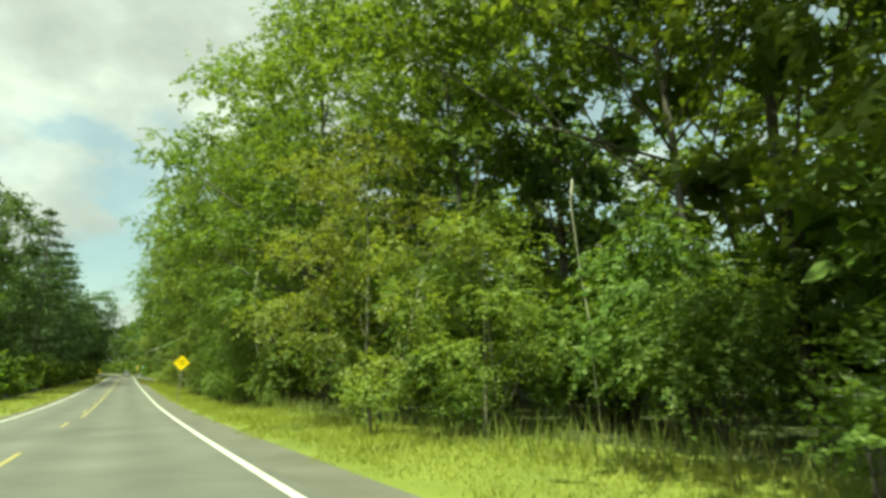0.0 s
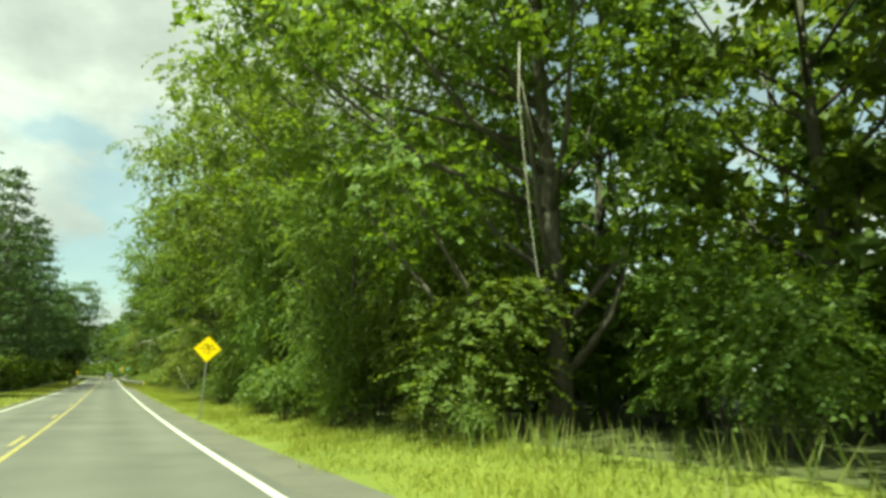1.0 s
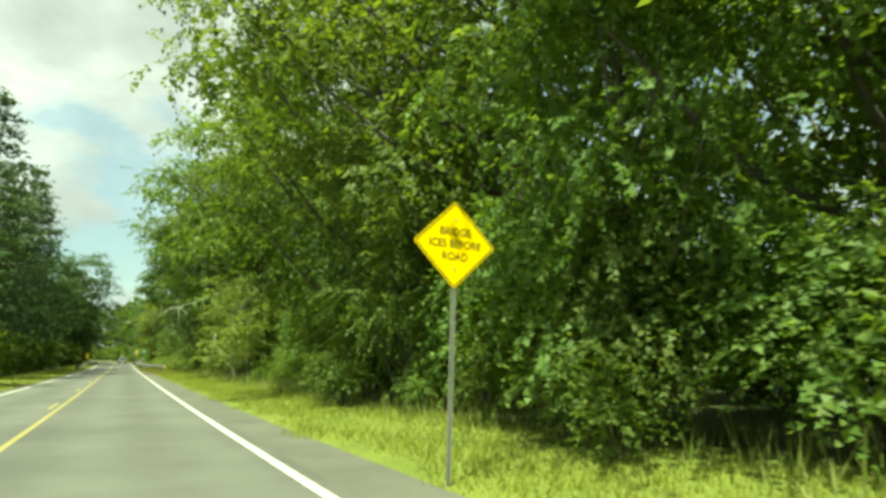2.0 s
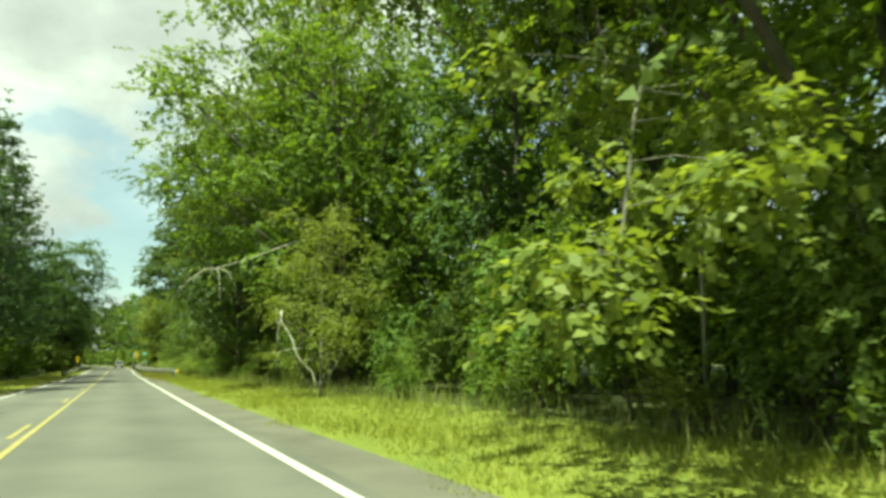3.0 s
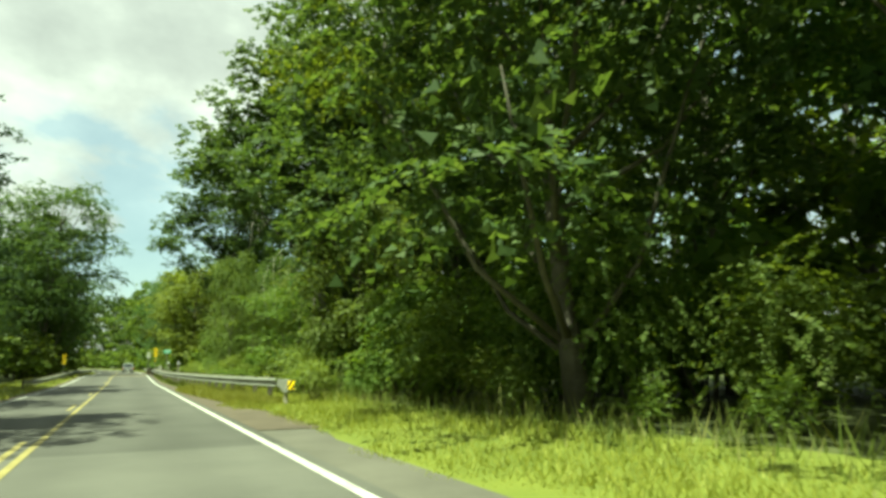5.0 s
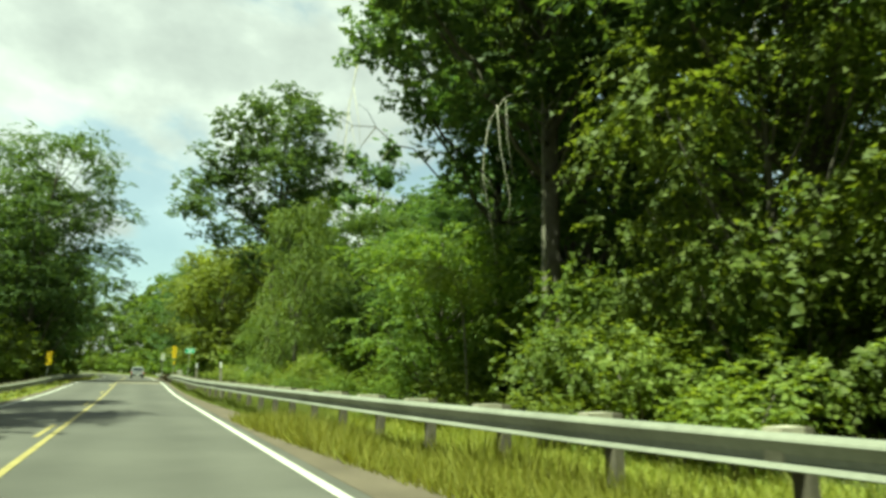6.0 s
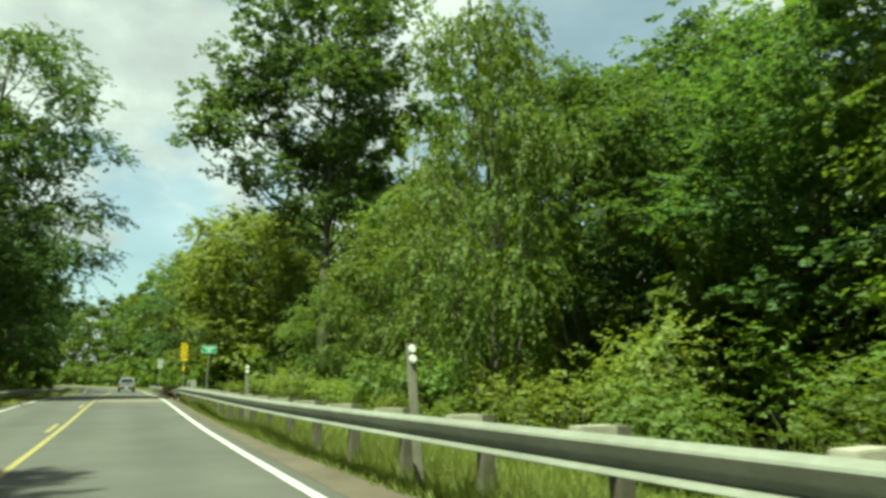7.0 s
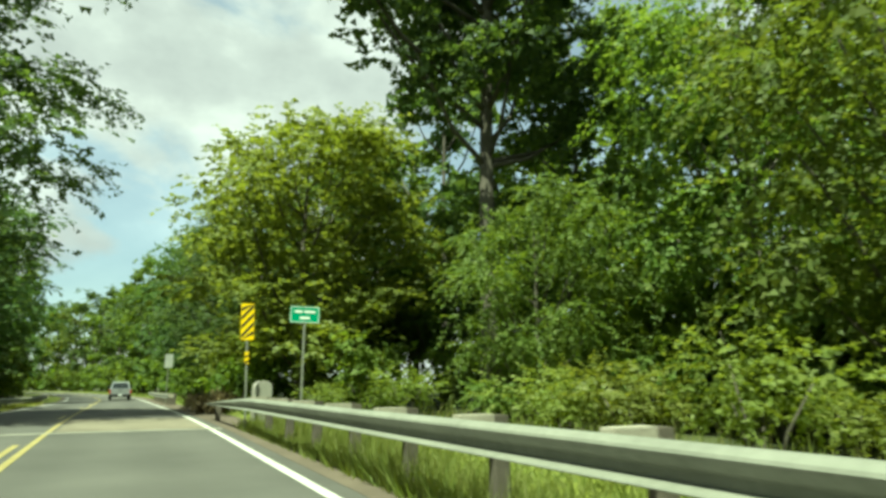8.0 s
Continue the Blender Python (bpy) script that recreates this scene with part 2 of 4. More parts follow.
def tube(points, radii, sides=7):
    """Vertices and faces of a tapered tube along points."""
    pts = np.asarray(points, float)
    t = np.gradient(pts, axis=0)
    t /= np.linalg.norm(t, axis=1)[:, None] + 1e-9
    ref = np.where(np.abs(t[:, 2:3]) > 0.9, np.array([[1.0, 0, 0]]), np.array([[0, 0, 1.0]]))
    a = np.cross(t, ref)
    a /= np.linalg.norm(a, axis=1)[:, None] + 1e-9
    b = np.cross(t, a)
    ang = np.linspace(0, 2 * np.pi, sides, endpoint=False)
    ring = a[:, None] * np.cos(ang)[None, :, None] + b[:, None] * np.sin(ang)[None, :, None]
    v = (pts[:, None] + ring * np.asarray(radii)[:, None, None]).reshape(-1, 3)
    f = [(i * sides + j, i * sides + (j + 1) % sides, (i + 1) * sides + (j + 1) % sides, (i + 1) * sides + j)
         for i in range(len(pts) - 1) for j in range(sides)]
    f += [tuple(range(sides))[::-1], tuple(range((len(pts) - 1) * sides, len(pts) * sides))]
    return v.tolist(), f


def tubes_mesh(name, list_of, smooth=True):
    vs, fs = [], []
    for pts, rad, sides in list_of:
        v, f = tube(pts, rad, sides)
        o = len(vs)
        vs += v
        fs += [tuple(i + o for i in q) for q in f]
    return mesh_of(name, vs, fs, smooth)


# ---- foliage ----
def unit(v):
    return v / (np.linalg.norm(v, axis=-1, keepdims=True) + 1e-9)


def clumped(rng, lobes, m, spread=0.78, size=0.46):
    """Smaller clumps on the upper and outer side of each lobe."""
    out = []
    for c, r in lobes:
        c, r = np.array(c, float), np.array(r, float)
        for u in unit(rng.normal(size=(m, 3)) + np.array([0, 0, 0.35])):
            k = rng.uniform(0.7, 1.2)
            out.append((c + u * r * spread, r * size * k * np.array([1.1, 1.1, 0.6])))
    return out


def sprays(rng, lobes, sprigs, per, leaf, length, droop=0.25, shell=0.72, wide=0.62, simple=False):
    """Leaves in sprays on the outside of lobes (centre, radii): an array (n, 4, 3) of leaf quads."""
    c = np.array([l[0] for l in lobes], float)
    r = np.array([l[1] for l in lobes], float)
    area = r[:, 0] * r[:, 1] + r[:, 1] * r[:, 2] + r[:, 0] * r[:, 2]
    k = rng.choice(len(c), sprigs, p=area / area.sum())
    u = unit(rng.normal(size=(sprigs, 3)) + np.array([0, 0, 0.25]))
    p = c[k] + u * r[k] * rng.uniform(shell, 1.06, (sprigs, 1)) * (1 + 0.12 * np.sin(7 * u[:, :1] + 5 * u[:, 1:2] + k[:, None]))
    axis = unit(u * np.array([0.9, 0.9, 0.5]) + rng.normal(size=(sprigs, 3)) * np.array([0.4, 0.4, 0.25]) - np.array([0, 0, droop]))
    side = unit(np.cross(axis, np.array([0.1, 0.05, 1.0])))
    ln = length * rng.uniform(0.6, 1.3, (sprigs, 1))
    out = []
    for i in range(per):
        s = 1.0 if i % 2 else -1.0
        pos = p + axis * ln * (i / per) - np.array([0, 0, droop]) * ln * (i / per) ** 2 * 0.6
        d = unit(axis * 0.55 + side * s * 0.8 + rng.normal(size=p.shape) * 0.35 - np.array([0, 0, 0.15]))
        n = unit(np.array([0, 0, 0.5]) + u * 0.65 + rng.normal(size=p.shape) * 0.38)
        w = unit(np.cross(n, d))
        n = np.cross(d, w)
        L = leaf * rng.uniform(0.6, 1.25, (sprigs, 1))
        a = pos
        m = pos + d * L * 0.45 + n * L * 0.08
        if simple:
            out.append(np.stack([a + d * L * 0.15 + w * L * wide * 0.72, a + d * L * 0.2 - w * L * wide * 0.72 + n * L * 0.05, a + d * L * 1.05 - n * L * 0.08], 1))
        else:
            out.append(np.stack([a, m + w * L * wide * 0.5, pos + d * L - n * L * 0.10, m - w * L * wide * 0.5], 1))
    return np.concatenate(out)


def bulk(rng, lobes, count, size):
    """Larger leaf clumps inside the lobes, which close the crown."""
    c = np.array([l[0] for l in lobes], float)
    r = np.array([l[1] for l in lobes], float)
    k = rng.integers(0, len(c), count)
    u = unit(rng.normal(size=(count, 3)))
    p = c[k] + u * r[k] * rng.uniform(0.1, 0.62, (count, 1))
    d = unit(rng.normal(size=(count, 3)))
    w = unit(np.cross(d, rng.normal(size=(count, 3))))
    L = size * rng.uniform(0.6, 1.2, (count, 1))
    return np.stack([p - d * L, p + d * L * 0.7 + w * L * 0.8, p + d * L * 0.8 - w * L * 0.7], 1)


def tree(name, seed, height, radius, bole, leafmat, bark, sprigs, per, leaf, length, lobes_n=16, inner=2500, droop=0.25, label="", clump=0.30, extra=(), low_spread=0.6, simple=True, m=6, girth=1.0):
    """A tree of that height standing at the origin: a tapered trunk with limbs, and a crown of leaf sprays."""
    rng = np.random.default_rng(seed)
    root = tagged(new(name), label, "tree")
    lobes = []
    for i in range(lobes_n):
        q = (i + 0.5) / lobes_n
        z = bole + (height - bole) * (0.10 + 0.82 * q)
        prof = float(np.interp(q, (0, 0.25, 0.55, 0.8, 1), (low_spread, 0.5 + 0.5 * low_spread, 1.0, 0.85, 0.35)))
        a = i * 2.4 + rng.uniform(-0.5, 0.5)
        d = radius * prof * rng.uniform(0.45, 0.72)
        s = radius * rng.uniform(0.24, 0.40) * (0.75 + 0.4 * prof)
        lobes.append(((math.cos(a) * d, math.sin(a) * d, z), (s, s, s * rng.uniform(0.5, 0.8))))
    lobes += list(extra)
    bend_x, bend_y = rng.uniform(-0.5, 0.5, 2)
    zs = np.linspace(-0.3, height * 0.88, 9)
    trunk = [(bend_x * math.sin(z * 0.22), bend_y * math.sin(z * 0.17 + 1) - bend_y * math.sin(1), z) for z in zs]
    r0 = (height * 0.0088 + 0.06) * girth
    rad = [r0 * (1.35 if i == 0 else 1.0) * (1 - 0.9 * (i / 8) ** 1.1) for i in range(9)]
    parts = [(trunk, rad, 9)]
    for (lc, lr) in lobes:
        zb = max(bole * 0.7, lc[2] - radius * rng.uniform(0.45, 0.9))
        i = np.interp(zb, zs, np.arange(9))
        x0, y0 = np.interp(zb, zs, [p[0] for p in trunk]), np.interp(zb, zs, [p[1] for p in trunk])
        mid = (x0 * 0.45 + lc[0] * 0.55, y0 * 0.45 + lc[1] * 0.55, zb + (lc[2] - zb) * 0.35)
        rr = r0 * 0.42 * (1 - 0.55 * zb / height)
        parts.append(([(x0, y0, zb), mid, lc, (lc[0] * 1.15, lc[1] * 1.15, lc[2] + lr[2] * 0.5)], [rr, rr * 0.7, rr * 0.35, 0.012], 5))
    part("trunk", tubes_mesh("trunk", parts), bark, root)
    small = clumped(rng, lobes, m) if m else lobes
    part("crown", quads_mesh("crown", sprays(rng, small, sprigs, per, leaf, length, droop, simple=simple), bulk(rng, lobes, inner, clump)), leafmat, root)
    return root


def shrub(name, seed, height, radius, leafmat, sprigs, per, leaf, length, droop=0.1, label="", lobes_n=7, simple=True, inner=220, core=0.09):
    rng = np.random.default_rng(seed)
    root = tagged(new(name), label, "shrub")
    lobes = []
    for i in range(lobes_n):
        a, d = i * 2.4, radius * rng.uniform(0.1, 0.65)
        z = height * rng.uniform(0.3, 0.8)
        s = radius * rng.uniform(0.32, 0.5)
        lobes.append(((math.cos(a) * d, math.sin(a) * d, z), (s, s, s * 0.8)))
        if i < 5:
            part("stem", tubes_mesh("stem", [([(math.cos(a) * 0.08, math.sin(a) * 0.08, -0.15), (math.cos(a) * d * 0.5, math.sin(a) * d * 0.5, z * 0.55), lobes[-1][0]], [0.035, 0.022, 0.008], 5)]), BARK, root)
    part("foliage", quads_mesh("foliage", sprays(rng, lobes, sprigs, per, leaf, length, droop, 0.35, simple=simple), bulk(rng, lobes, inner, core)), leafmat, root)
    return root


used = set()


def plant(proto, x, y, height_scale=1.0, width_scale=1.0, turn=0.0, group="", label="", lean=0.0):
    """Sets the prototype itself first and copies of it afterwards, on the ground."""
    m = Matrix.Translation((x, y, float(ground_z(x, y)))) @ Matrix.Rotation(radians(lean), 4, "Y") @ Matrix.Rotation(radians(turn), 4, "Z") @ Matrix.Diagonal((width_scale, width_scale, height_scale, 1))
    if proto.name in used:
        ob = copy_thing(proto, m @ Matrix.Diagonal((1 / proto.scale[0], 1 / proto.scale[1], 1 / proto.scale[2], 1)))
    else:
        used.add(proto.name)
        proto.matrix_basis = m
        ob = proto
    return tagged(ob, label, group=group)


# ---- ground, road and its lines ----
def strip(name, u0, u1, y0, y1, step, lift, mat, parent=None, across=1, crown=True):
    """A strip of road between two sideways places, following grade and bend."""
    ys = np.arange(y0, y1 + 1e-6, step)
    us = np.linspace(u0, u1, across + 1)
    vs, fs = [], []
    for y in ys:
        for u in us:
            fall = 0.004 * abs(u + 1.5) if crown else 0.0
            vs.append((u + float(bend(y)), y, float(grade(y)) - fall + lift))
    k = across + 1
    for i in range(len(ys) - 1):
        for j in range(across):
            fs.append((i * k + j, i * k + j + 1, (i + 1) * k + j + 1, (i + 1) * k + j))
    return part(name, mesh_of(name, vs, fs, True), mat, parent)


gx = np.concatenate([[-1500, -700, -300, -120], np.arange(-60, -8, 4), np.arange(-8, 9, 0.8), np.arange(10, 61, 4), [120, 300, 700, 1500]])
gy = np.concatenate([[-1200, -500, -200], np.arange(-100, 420, 5), [480, 600, 900, 1500, 2500]])
gv = []
rng = np.random.default_rng(5)
for y in gy:
    for x in gx:
        c = float(bend(y))
        on_road = -5.1 < x - c < 3.9
        z = float(ground_z(x, y)) - (0.22 if on_road else 0.0)
        under = 3.2 < x - c < 7.7 or -9.3 < x - c < -4.8
        wob = (-0.14 if under and not on_road else 0.0) if abs(x - c) < 9.3 else 0.05 * rng.normal()
        gv.append((x, y, z + wob - (0.05 if abs(x - c) > 9 else 0)))
nx = len(gx)
gf = [(i * nx + j, i * nx + j + 1, (i + 1) * nx + j + 1, (i + 1) * nx + j) for i in range(len(gy) - 1) for j in range(nx - 1)]
ground = part("ground", mesh_of("ground", gv, gf, True), SOIL)
tagged(ground, "dark leafy woodland floor on both sides of the road", "ground", kind="structure")

road = strip("road", -4.45, 2.35, -120, 112.5, 2.5, 0.0, ASPHALT, across=8)
tagged(road, "worn grey asphalt two-lane road with patchy wear", "road", kind="structure")
road_newer = strip("road", -4.45, 2.35, 112.5, 520, 2.5, 0.0, ASPHALT_NEWER, across=8)
tagged(road_newer, "darker newer asphalt of the two-lane road before the bridge", "road", kind="structure")
shoulder = strip("shoulder", 2.35, 3.55, -120, 115, 2.5, -0.012, TARMAC, across=2)
tagged(shoulder, "narrow worn grey tarmac shoulder beside the road", "shoulder", kind="structure")
shoulder_grit = strip("shoulder", 2.35, 3.75, 115, 520, 2.5, 0.004, GRIT, across=2)
tagged(shoulder_grit, "gritty brown shoulder running under the guard rail", "shoulder", kind="structure")
shoulder_far = strip("shoulder", -5.0, -4.45, -120, 520, 2.5, -0.012, GRIT, across=1)
tagged(shoulder_far, "narrow gritty shoulder along the far lane", "shoulder", kind="structure")
verge = strip("verge", 3.25, 7.6, -60, 178, 2.5, 0.03, TURF, across=5, crown=False)
for v in verge.data.vertices:
    v.co.z = float(ground_z(v.co.x, v.co.y)) + (0.02 if v.co.y < 114 or v.co.x > 3.9 else -0.07)
tagged(verge, "bright sunny grass verge between shoulder and woods", "verge", kind="structure")
verge_far = strip("verge", -9.2, -4.85, -60, 420, 2.5, 0.02, TURF, across=4, crown=False)
for v in verge_far.data.vertices:
    v.co.z = float(ground_z(v.co.x, v.co.y)) + 0.02
tagged(verge_far, "mown grass verge across the road", "verge", kind="structure")
verge_end = strip("verge", 3.25, 7.0, 178, 420, 2.5, 0.02, TURF, across=3, crown=False)
for v in verge_end.data.vertices:
    v.co.z = float(ground_z(v.co.x, v.co.y)) + 0.02
tagged(verge_end, "grass verge beyond the guard rail", "verge", kind="structure")

edge_line = strip("edge_line", 2.01, 2.15, -120, 520, 2.5, 0.005, LINE_WHITE, road)
for v in edge_line.data.vertices:
    v.co.x -= float(np.interp(v.co.y, (145, 160, 176, 200), (0.0, 0.07, 0.06, 0.0)))
strip("edge_line", -4.30, -4.17, -120, 520, 2.5, 0.005, LINE_WHITE, road)
strip("centre_line", -1.50, -1.39, 33, 520, 2.5, 0.005, LINE_YELLOW, road)
for k in range(-8, 30):
    strip("centre_dash", -1.74, -1.63, k * 12.2 + 2, k * 12.2 + 5.05, 1.0, 0.005, LINE_YELLOW, road)


DUSTY = surface("dusty_concrete", (0.12, 0.106, 0.080), (0.21, 0.186, 0.142), 0.95, 0.9, 40.0, bump=0.4)
strip("approach_slab", -1.30, 1.95, 178.7, 184.2, 1.1, 0.007, DUSTY, road, across=3)
strip("bridge_joint", -4.40, 2.30, 178.25, 178.55, 0.15, 0.009, CONCRETE, road, across=4)
strip("bridge_joint", -4.40, 2.30, 197.2, 197.7, 0.25, 0.009, CONCRETE, road, across=4)


# ---- grass ----
# line of the guard rail on this side of the road
R_LINE = [(4.42, 122.9), (4.02, 125.4), (3.62, 130.5), (3.25, 137), (3.02, 144), (2.85, 149), (2.70, 154), (2.60, 159), (2.53, 165), (2.50, 171), (2.50, 178.3)]


def blades(name, seed, count, u0, u1, y0, y1, h0, h1, mat, label, lean=0.5, thick=0.02, follow=None):
    rng = np.random.default_rng(seed)
    y = rng.uniform(y0, y1, count)
    edge = u0 + 0.22 * np.sin(y * 0.9) + 0.15 * np.sin(y * 2.3 + 1)
    u = edge + (u1 - edge) * rng.uniform(0, 1, count) ** 1.15
    if follow:
        u = u0 + (u1 - u0) * rng.uniform(0, 1, count) + np.interp(y, [q[1] for q in follow], [q[0] for q in follow])
        edge = u - 0.6
    x = u + bend(y)
    p = np.stack([x, y, ground_z(x, y) + 0.0], 1)
    patch = 0.75 + 0.35 * np.sin(x * 1.7 + 0.6 * np.sin(y * 0.8)) * np.sin(y * 0.55)
    rise = np.clip((u - edge) / 0.5, 0.35, 1.0)
    h = (rng.uniform(h0, h1, count) * patch * rise)[:, None]
    a = rng.uniform(0, 2 * np.pi, count)
    side = np.stack([np.cos(a), np.sin(a), 0 * a], 1) * thick * rng.uniform(0.6, 1.5, (count, 1))
    tip = np.stack([rng.normal(size=count) * lean, rng.normal(size=count) * lean, np.ones(count)], 1)
    tip = unit(tip) * h
    q = np.stack([p - side, p + side, p + tip], 1)
    ob = part(name, quads_mesh(name, q), mat)
    return tagged(ob, label, "grass", kind="stuff")


blades("grass", 11, 120000, 3.26, 6.9, -4, 128, 0.10, 0.27, GRASS, "bright yellow-green grass on the roadside verge", 0.5, 0.012)
blades("grass", 12, 22000, 3.0, 6.8, 122, 140, 0.14, 0.40, GRASS, "bright uncut grass around the end of the guard rail", 0.5, 0.014)
blades("grass", 16, 34000, 3.55, 6.6, 138, 180, 0.16, 0.46, GRASS_RAIL, "weedy green grass behind the guard rail", 0.5, 0.014)
blades("grass", 17, 12000, -0.75, 0.35, 122.6, 140, 0.38, 0.78, GRASS, "tall bright grass around the guard rail posts", 0.5, 0.011, R_LINE)
blades("grass", 18, 20000, 0.34, 1.2, 136, 178.2, 0.34, 0.74, GRASS_RAIL, "tall weedy grass growing up behind the guard rail", 0.5, 0.010, R_LINE)
blades("grass", 19, 11000, 0.12, 0.45, 130, 178.2, 0.26, 0.56, GRASS_RAIL, "weedy grass hiding the feet of the guard rail", 0.5, 0.010, R_LINE)
blades("grass", 13, 14000, -8.8, -4.7, 40, 215, 0.12, 0.32, GRASS, "green grass along the far edge of the road", thick=0.03)
blades("weeds", 14, 14000, 5.6, 8.4, -2, 178, 0.35, 0.95, GRASS_TALL, "tall seeding weeds at the foot of the woods", lean=0.3, thick=0.014)
blades("grass", 15, 6000, 3.5, 6.8, 184, 300, 0.2, 0.5, GRASS_TALL, "rough grass beyond the guard rail", thick=0.04)

# ---- trees ----
# limbs that reach out over the road, towards -x
REACH = [((-3.6, -1.8, 5.0), (2.0, 2.2, 0.9)), ((-5.0, 1.4, 6.6), (2.0, 2.2, 1.0)), ((-6.0, -1.2, 8.4), (2.0, 2.2, 1.1)), ((-7.0, 0.8, 10.6), (2.0, 2.2, 1.2)),
         ((-7.4, -1.2, 13.0), (2.0, 2.2, 1.3)), ((-6.6, 1.2, 15.4), (2.0, 2.2, 1.3)), ((-5.4, -0.8, 17.6), (2.0, 2.2, 1.4)), ((-4.4, 1.8, 12.0), (2.1, 2.2, 1.2)), ((-4.0, -1.6, 9.4), (2.1, 2.2, 1.1))]
OAK = tree("oak_tree", 21, 24, 6.5, 1.6, LEAF_MID, BARK, 2900, 14, 0.185, 0.9, 28, 3400, label="tall deciduous tree with a dense green crown over the verge", clump=0.15, extra=REACH)
OAK_B = tree("oak_tree", 22, 24, 6.5, 1.6, LEAF_MID, BARK, 2900, 14, 0.180, 1.0, 28, 3200, 0.42, label="tall deciduous tree with drooping green sprays beside the road", clump=0.15, extra=REACH[1:8])
HIGH = tree("oak_tree", 44, 24, 6.5, 8.5, LEAF_MID, BARK, 3200, 13, 0.178, 0.9, 24, 3000, 0.2, label="tall forest tree with a bare trunk below a high crown", clump=0.15, extra=REACH[3:8], girth=0.55)
OAK_C = tree("oak_tree", 41, 24, 6.5, 1.2, LEAF_DARK, BARK, 2100, 11, 0.27, 0.85, 34, 3300, label="tall deciduous tree with a dense dark green crown", clump=0.20)
OAK_D = tree("oak_tree", 42, 24, 6.5, 1.6, LEAF_DARK, BARK, 2100, 11, 0.265, 0.85, 34, 3300, 0.35, label="tall dark green deciduous tree with drooping sprays", clump=0.20)
OAK_E = tree("oak_tree", 42, 24, 6.5, 1.6, LEAF_DARK, BARK, 3600, 14, 0.165, 0.85, 34, 3600, 0.35, label="tall dark green deciduous tree leaning over the roadside", clump=0.15, girth=0.7)
DARK = tree("poplar_tree", 23, 25, 6.0, 4.5, LEAF_DARK, BARK, 2900, 13, 0.20, 0.75, 28, 3200, 0.12, label="tall dark green tree with clustered glossy leaves", clump=0.16)
TALL = tree("poplar_tree", 28, 28.5, 6.0, 12.0, LEAF_DARK, BARK, 3600, 13, 0.25, 0.75, 24, 4600, 0.12, label="tall dark poplar with a high crown over the road", clump=0.17,
            extra=[((-4.6, -1.2, 12.6), (1.9, 1.9, 1.5)), ((-6.2, -1.6, 14.6), (1.9, 2.0, 1.6)), ((-6.6, -0.5, 17.2), (1.8, 1.9, 1.7)), ((-4.6, 0.3, 18.6), (1.9, 1.8, 1.5)),
                   ((2.4, -0.6, 9.6), (2.2, 2.2, 1.6)), ((4.2, 0.6, 11.4), (2.2, 2.2, 1.6)), ((0.2, -1.2, 11.6), (2.2, 2.2, 1.5)), ((-2.6, -0.8, 10.9), (1.8, 1.8, 1.2)), ((1.6, 1.5, 7.4), (1.8, 1.8, 1.2))])
LIGHT = tree("maple_tree", 24, 15, 5.6, 0.8, LEAF_LIGHT, BARK, 3300, 12, 0.20, 0.7, 30, 3000, 0.2, label="bright yellow-green maple with sunlit layered sprays", clump=0.14)
LIGHT_B = tree("maple_tree", 29, 9, 3.4, 0.5, LEAF_LIGHT, BARK_SLIM, 900, 11, 0.125, 0.75, 15, 260, 0.32, label="bright yellow-green young maple arching over the verge", clump=0.09, simple=False, m=4, girth=0.4)
FINE = tree("mimosa_tree", 25, 10, 4.4, 0.6, LEAF_FINE, BARK, 1750, 14, 0.142, 0.9, 22, 1500, 0.45, label="feathery light green tree behind the guard rail", clump=0.10, m=5)
FAR_A = tree("forest_tree", 26, 22, 6.5, 0.8, LEAF_MID, BARK, 300, 8, 0.46, 1.2, 20, 1800, label="leafy forest tree deeper in the woods", clump=0.40, m=3)
FAR_B = tree("forest_tree", 27, 22, 6.0, 0.8, LEAF_DARK, BARK, 300, 8, 0.46, 1.1, 20, 1800, label="dark leafy forest tree deeper in the woods", clump=0.40, m=3)
SLIM = tree("slender_tree", 43, 13, 3.6, 8.0, LEAF_MID, BARK_SLIM, 420, 12, 0.13, 0.8, 10, 400, label="slender young tree with a pale bare trunk", clump=0.10, m=4)


def pine(name, seed, height, radius, label):
    """A pine: a straight trunk with whorls of level boughs that end in tufts of needles."""
    rng = np.random.default_rng(seed)
    root = tagged(new(name), label, "tree")
    parts = [([(0, 0, -0.3), (0.1, 0, height * 0.5), (0, 0.1, height)], [0.30, 0.2, 0.03], 8)]
    lobes = []
    for k in range(15):
        f = k / 14
        z = height * (0.16 + 0.80 * f)
        reach = radius * float(np.interp(f, (0, 0.2, 0.6, 1), (0.75, 1.0, 0.72, 0.14)))
        for j in range(5):
            a = j * 1.257 + k * 0.6 + rng.uniform(-0.25, 0.25)
            d = reach * rng.uniform(0.7, 1.1)
            tip = (math.cos(a) * d, math.sin(a) * d, z + rng.uniform(-0.3, 0.5))
            parts.append(([(0, 0, z - 0.3), (tip[0] * 0.5, tip[1] * 0.5, z - 0.25), tip], [0.05, 0.035, 0.012], 4))
            w = 0.26 * reach + 0.35
            lobes.append((tip, (w, w, 0.5)))
            lobes.append(((tip[0] * 0.6, tip[1] * 0.6, z + 0.1), (w, w, 0.5)))
    part("trunk", tubes_mesh("trunk", parts), BARK, root)
    part("crown", quads_mesh("crown", sprays(rng, lobes, 2100, 9, 0.30, 0.45, 0.0, 0.3, 0.34, simple=True), bulk(rng, lobes, 1500, 0.20)), NEEDLE, root)
    return root


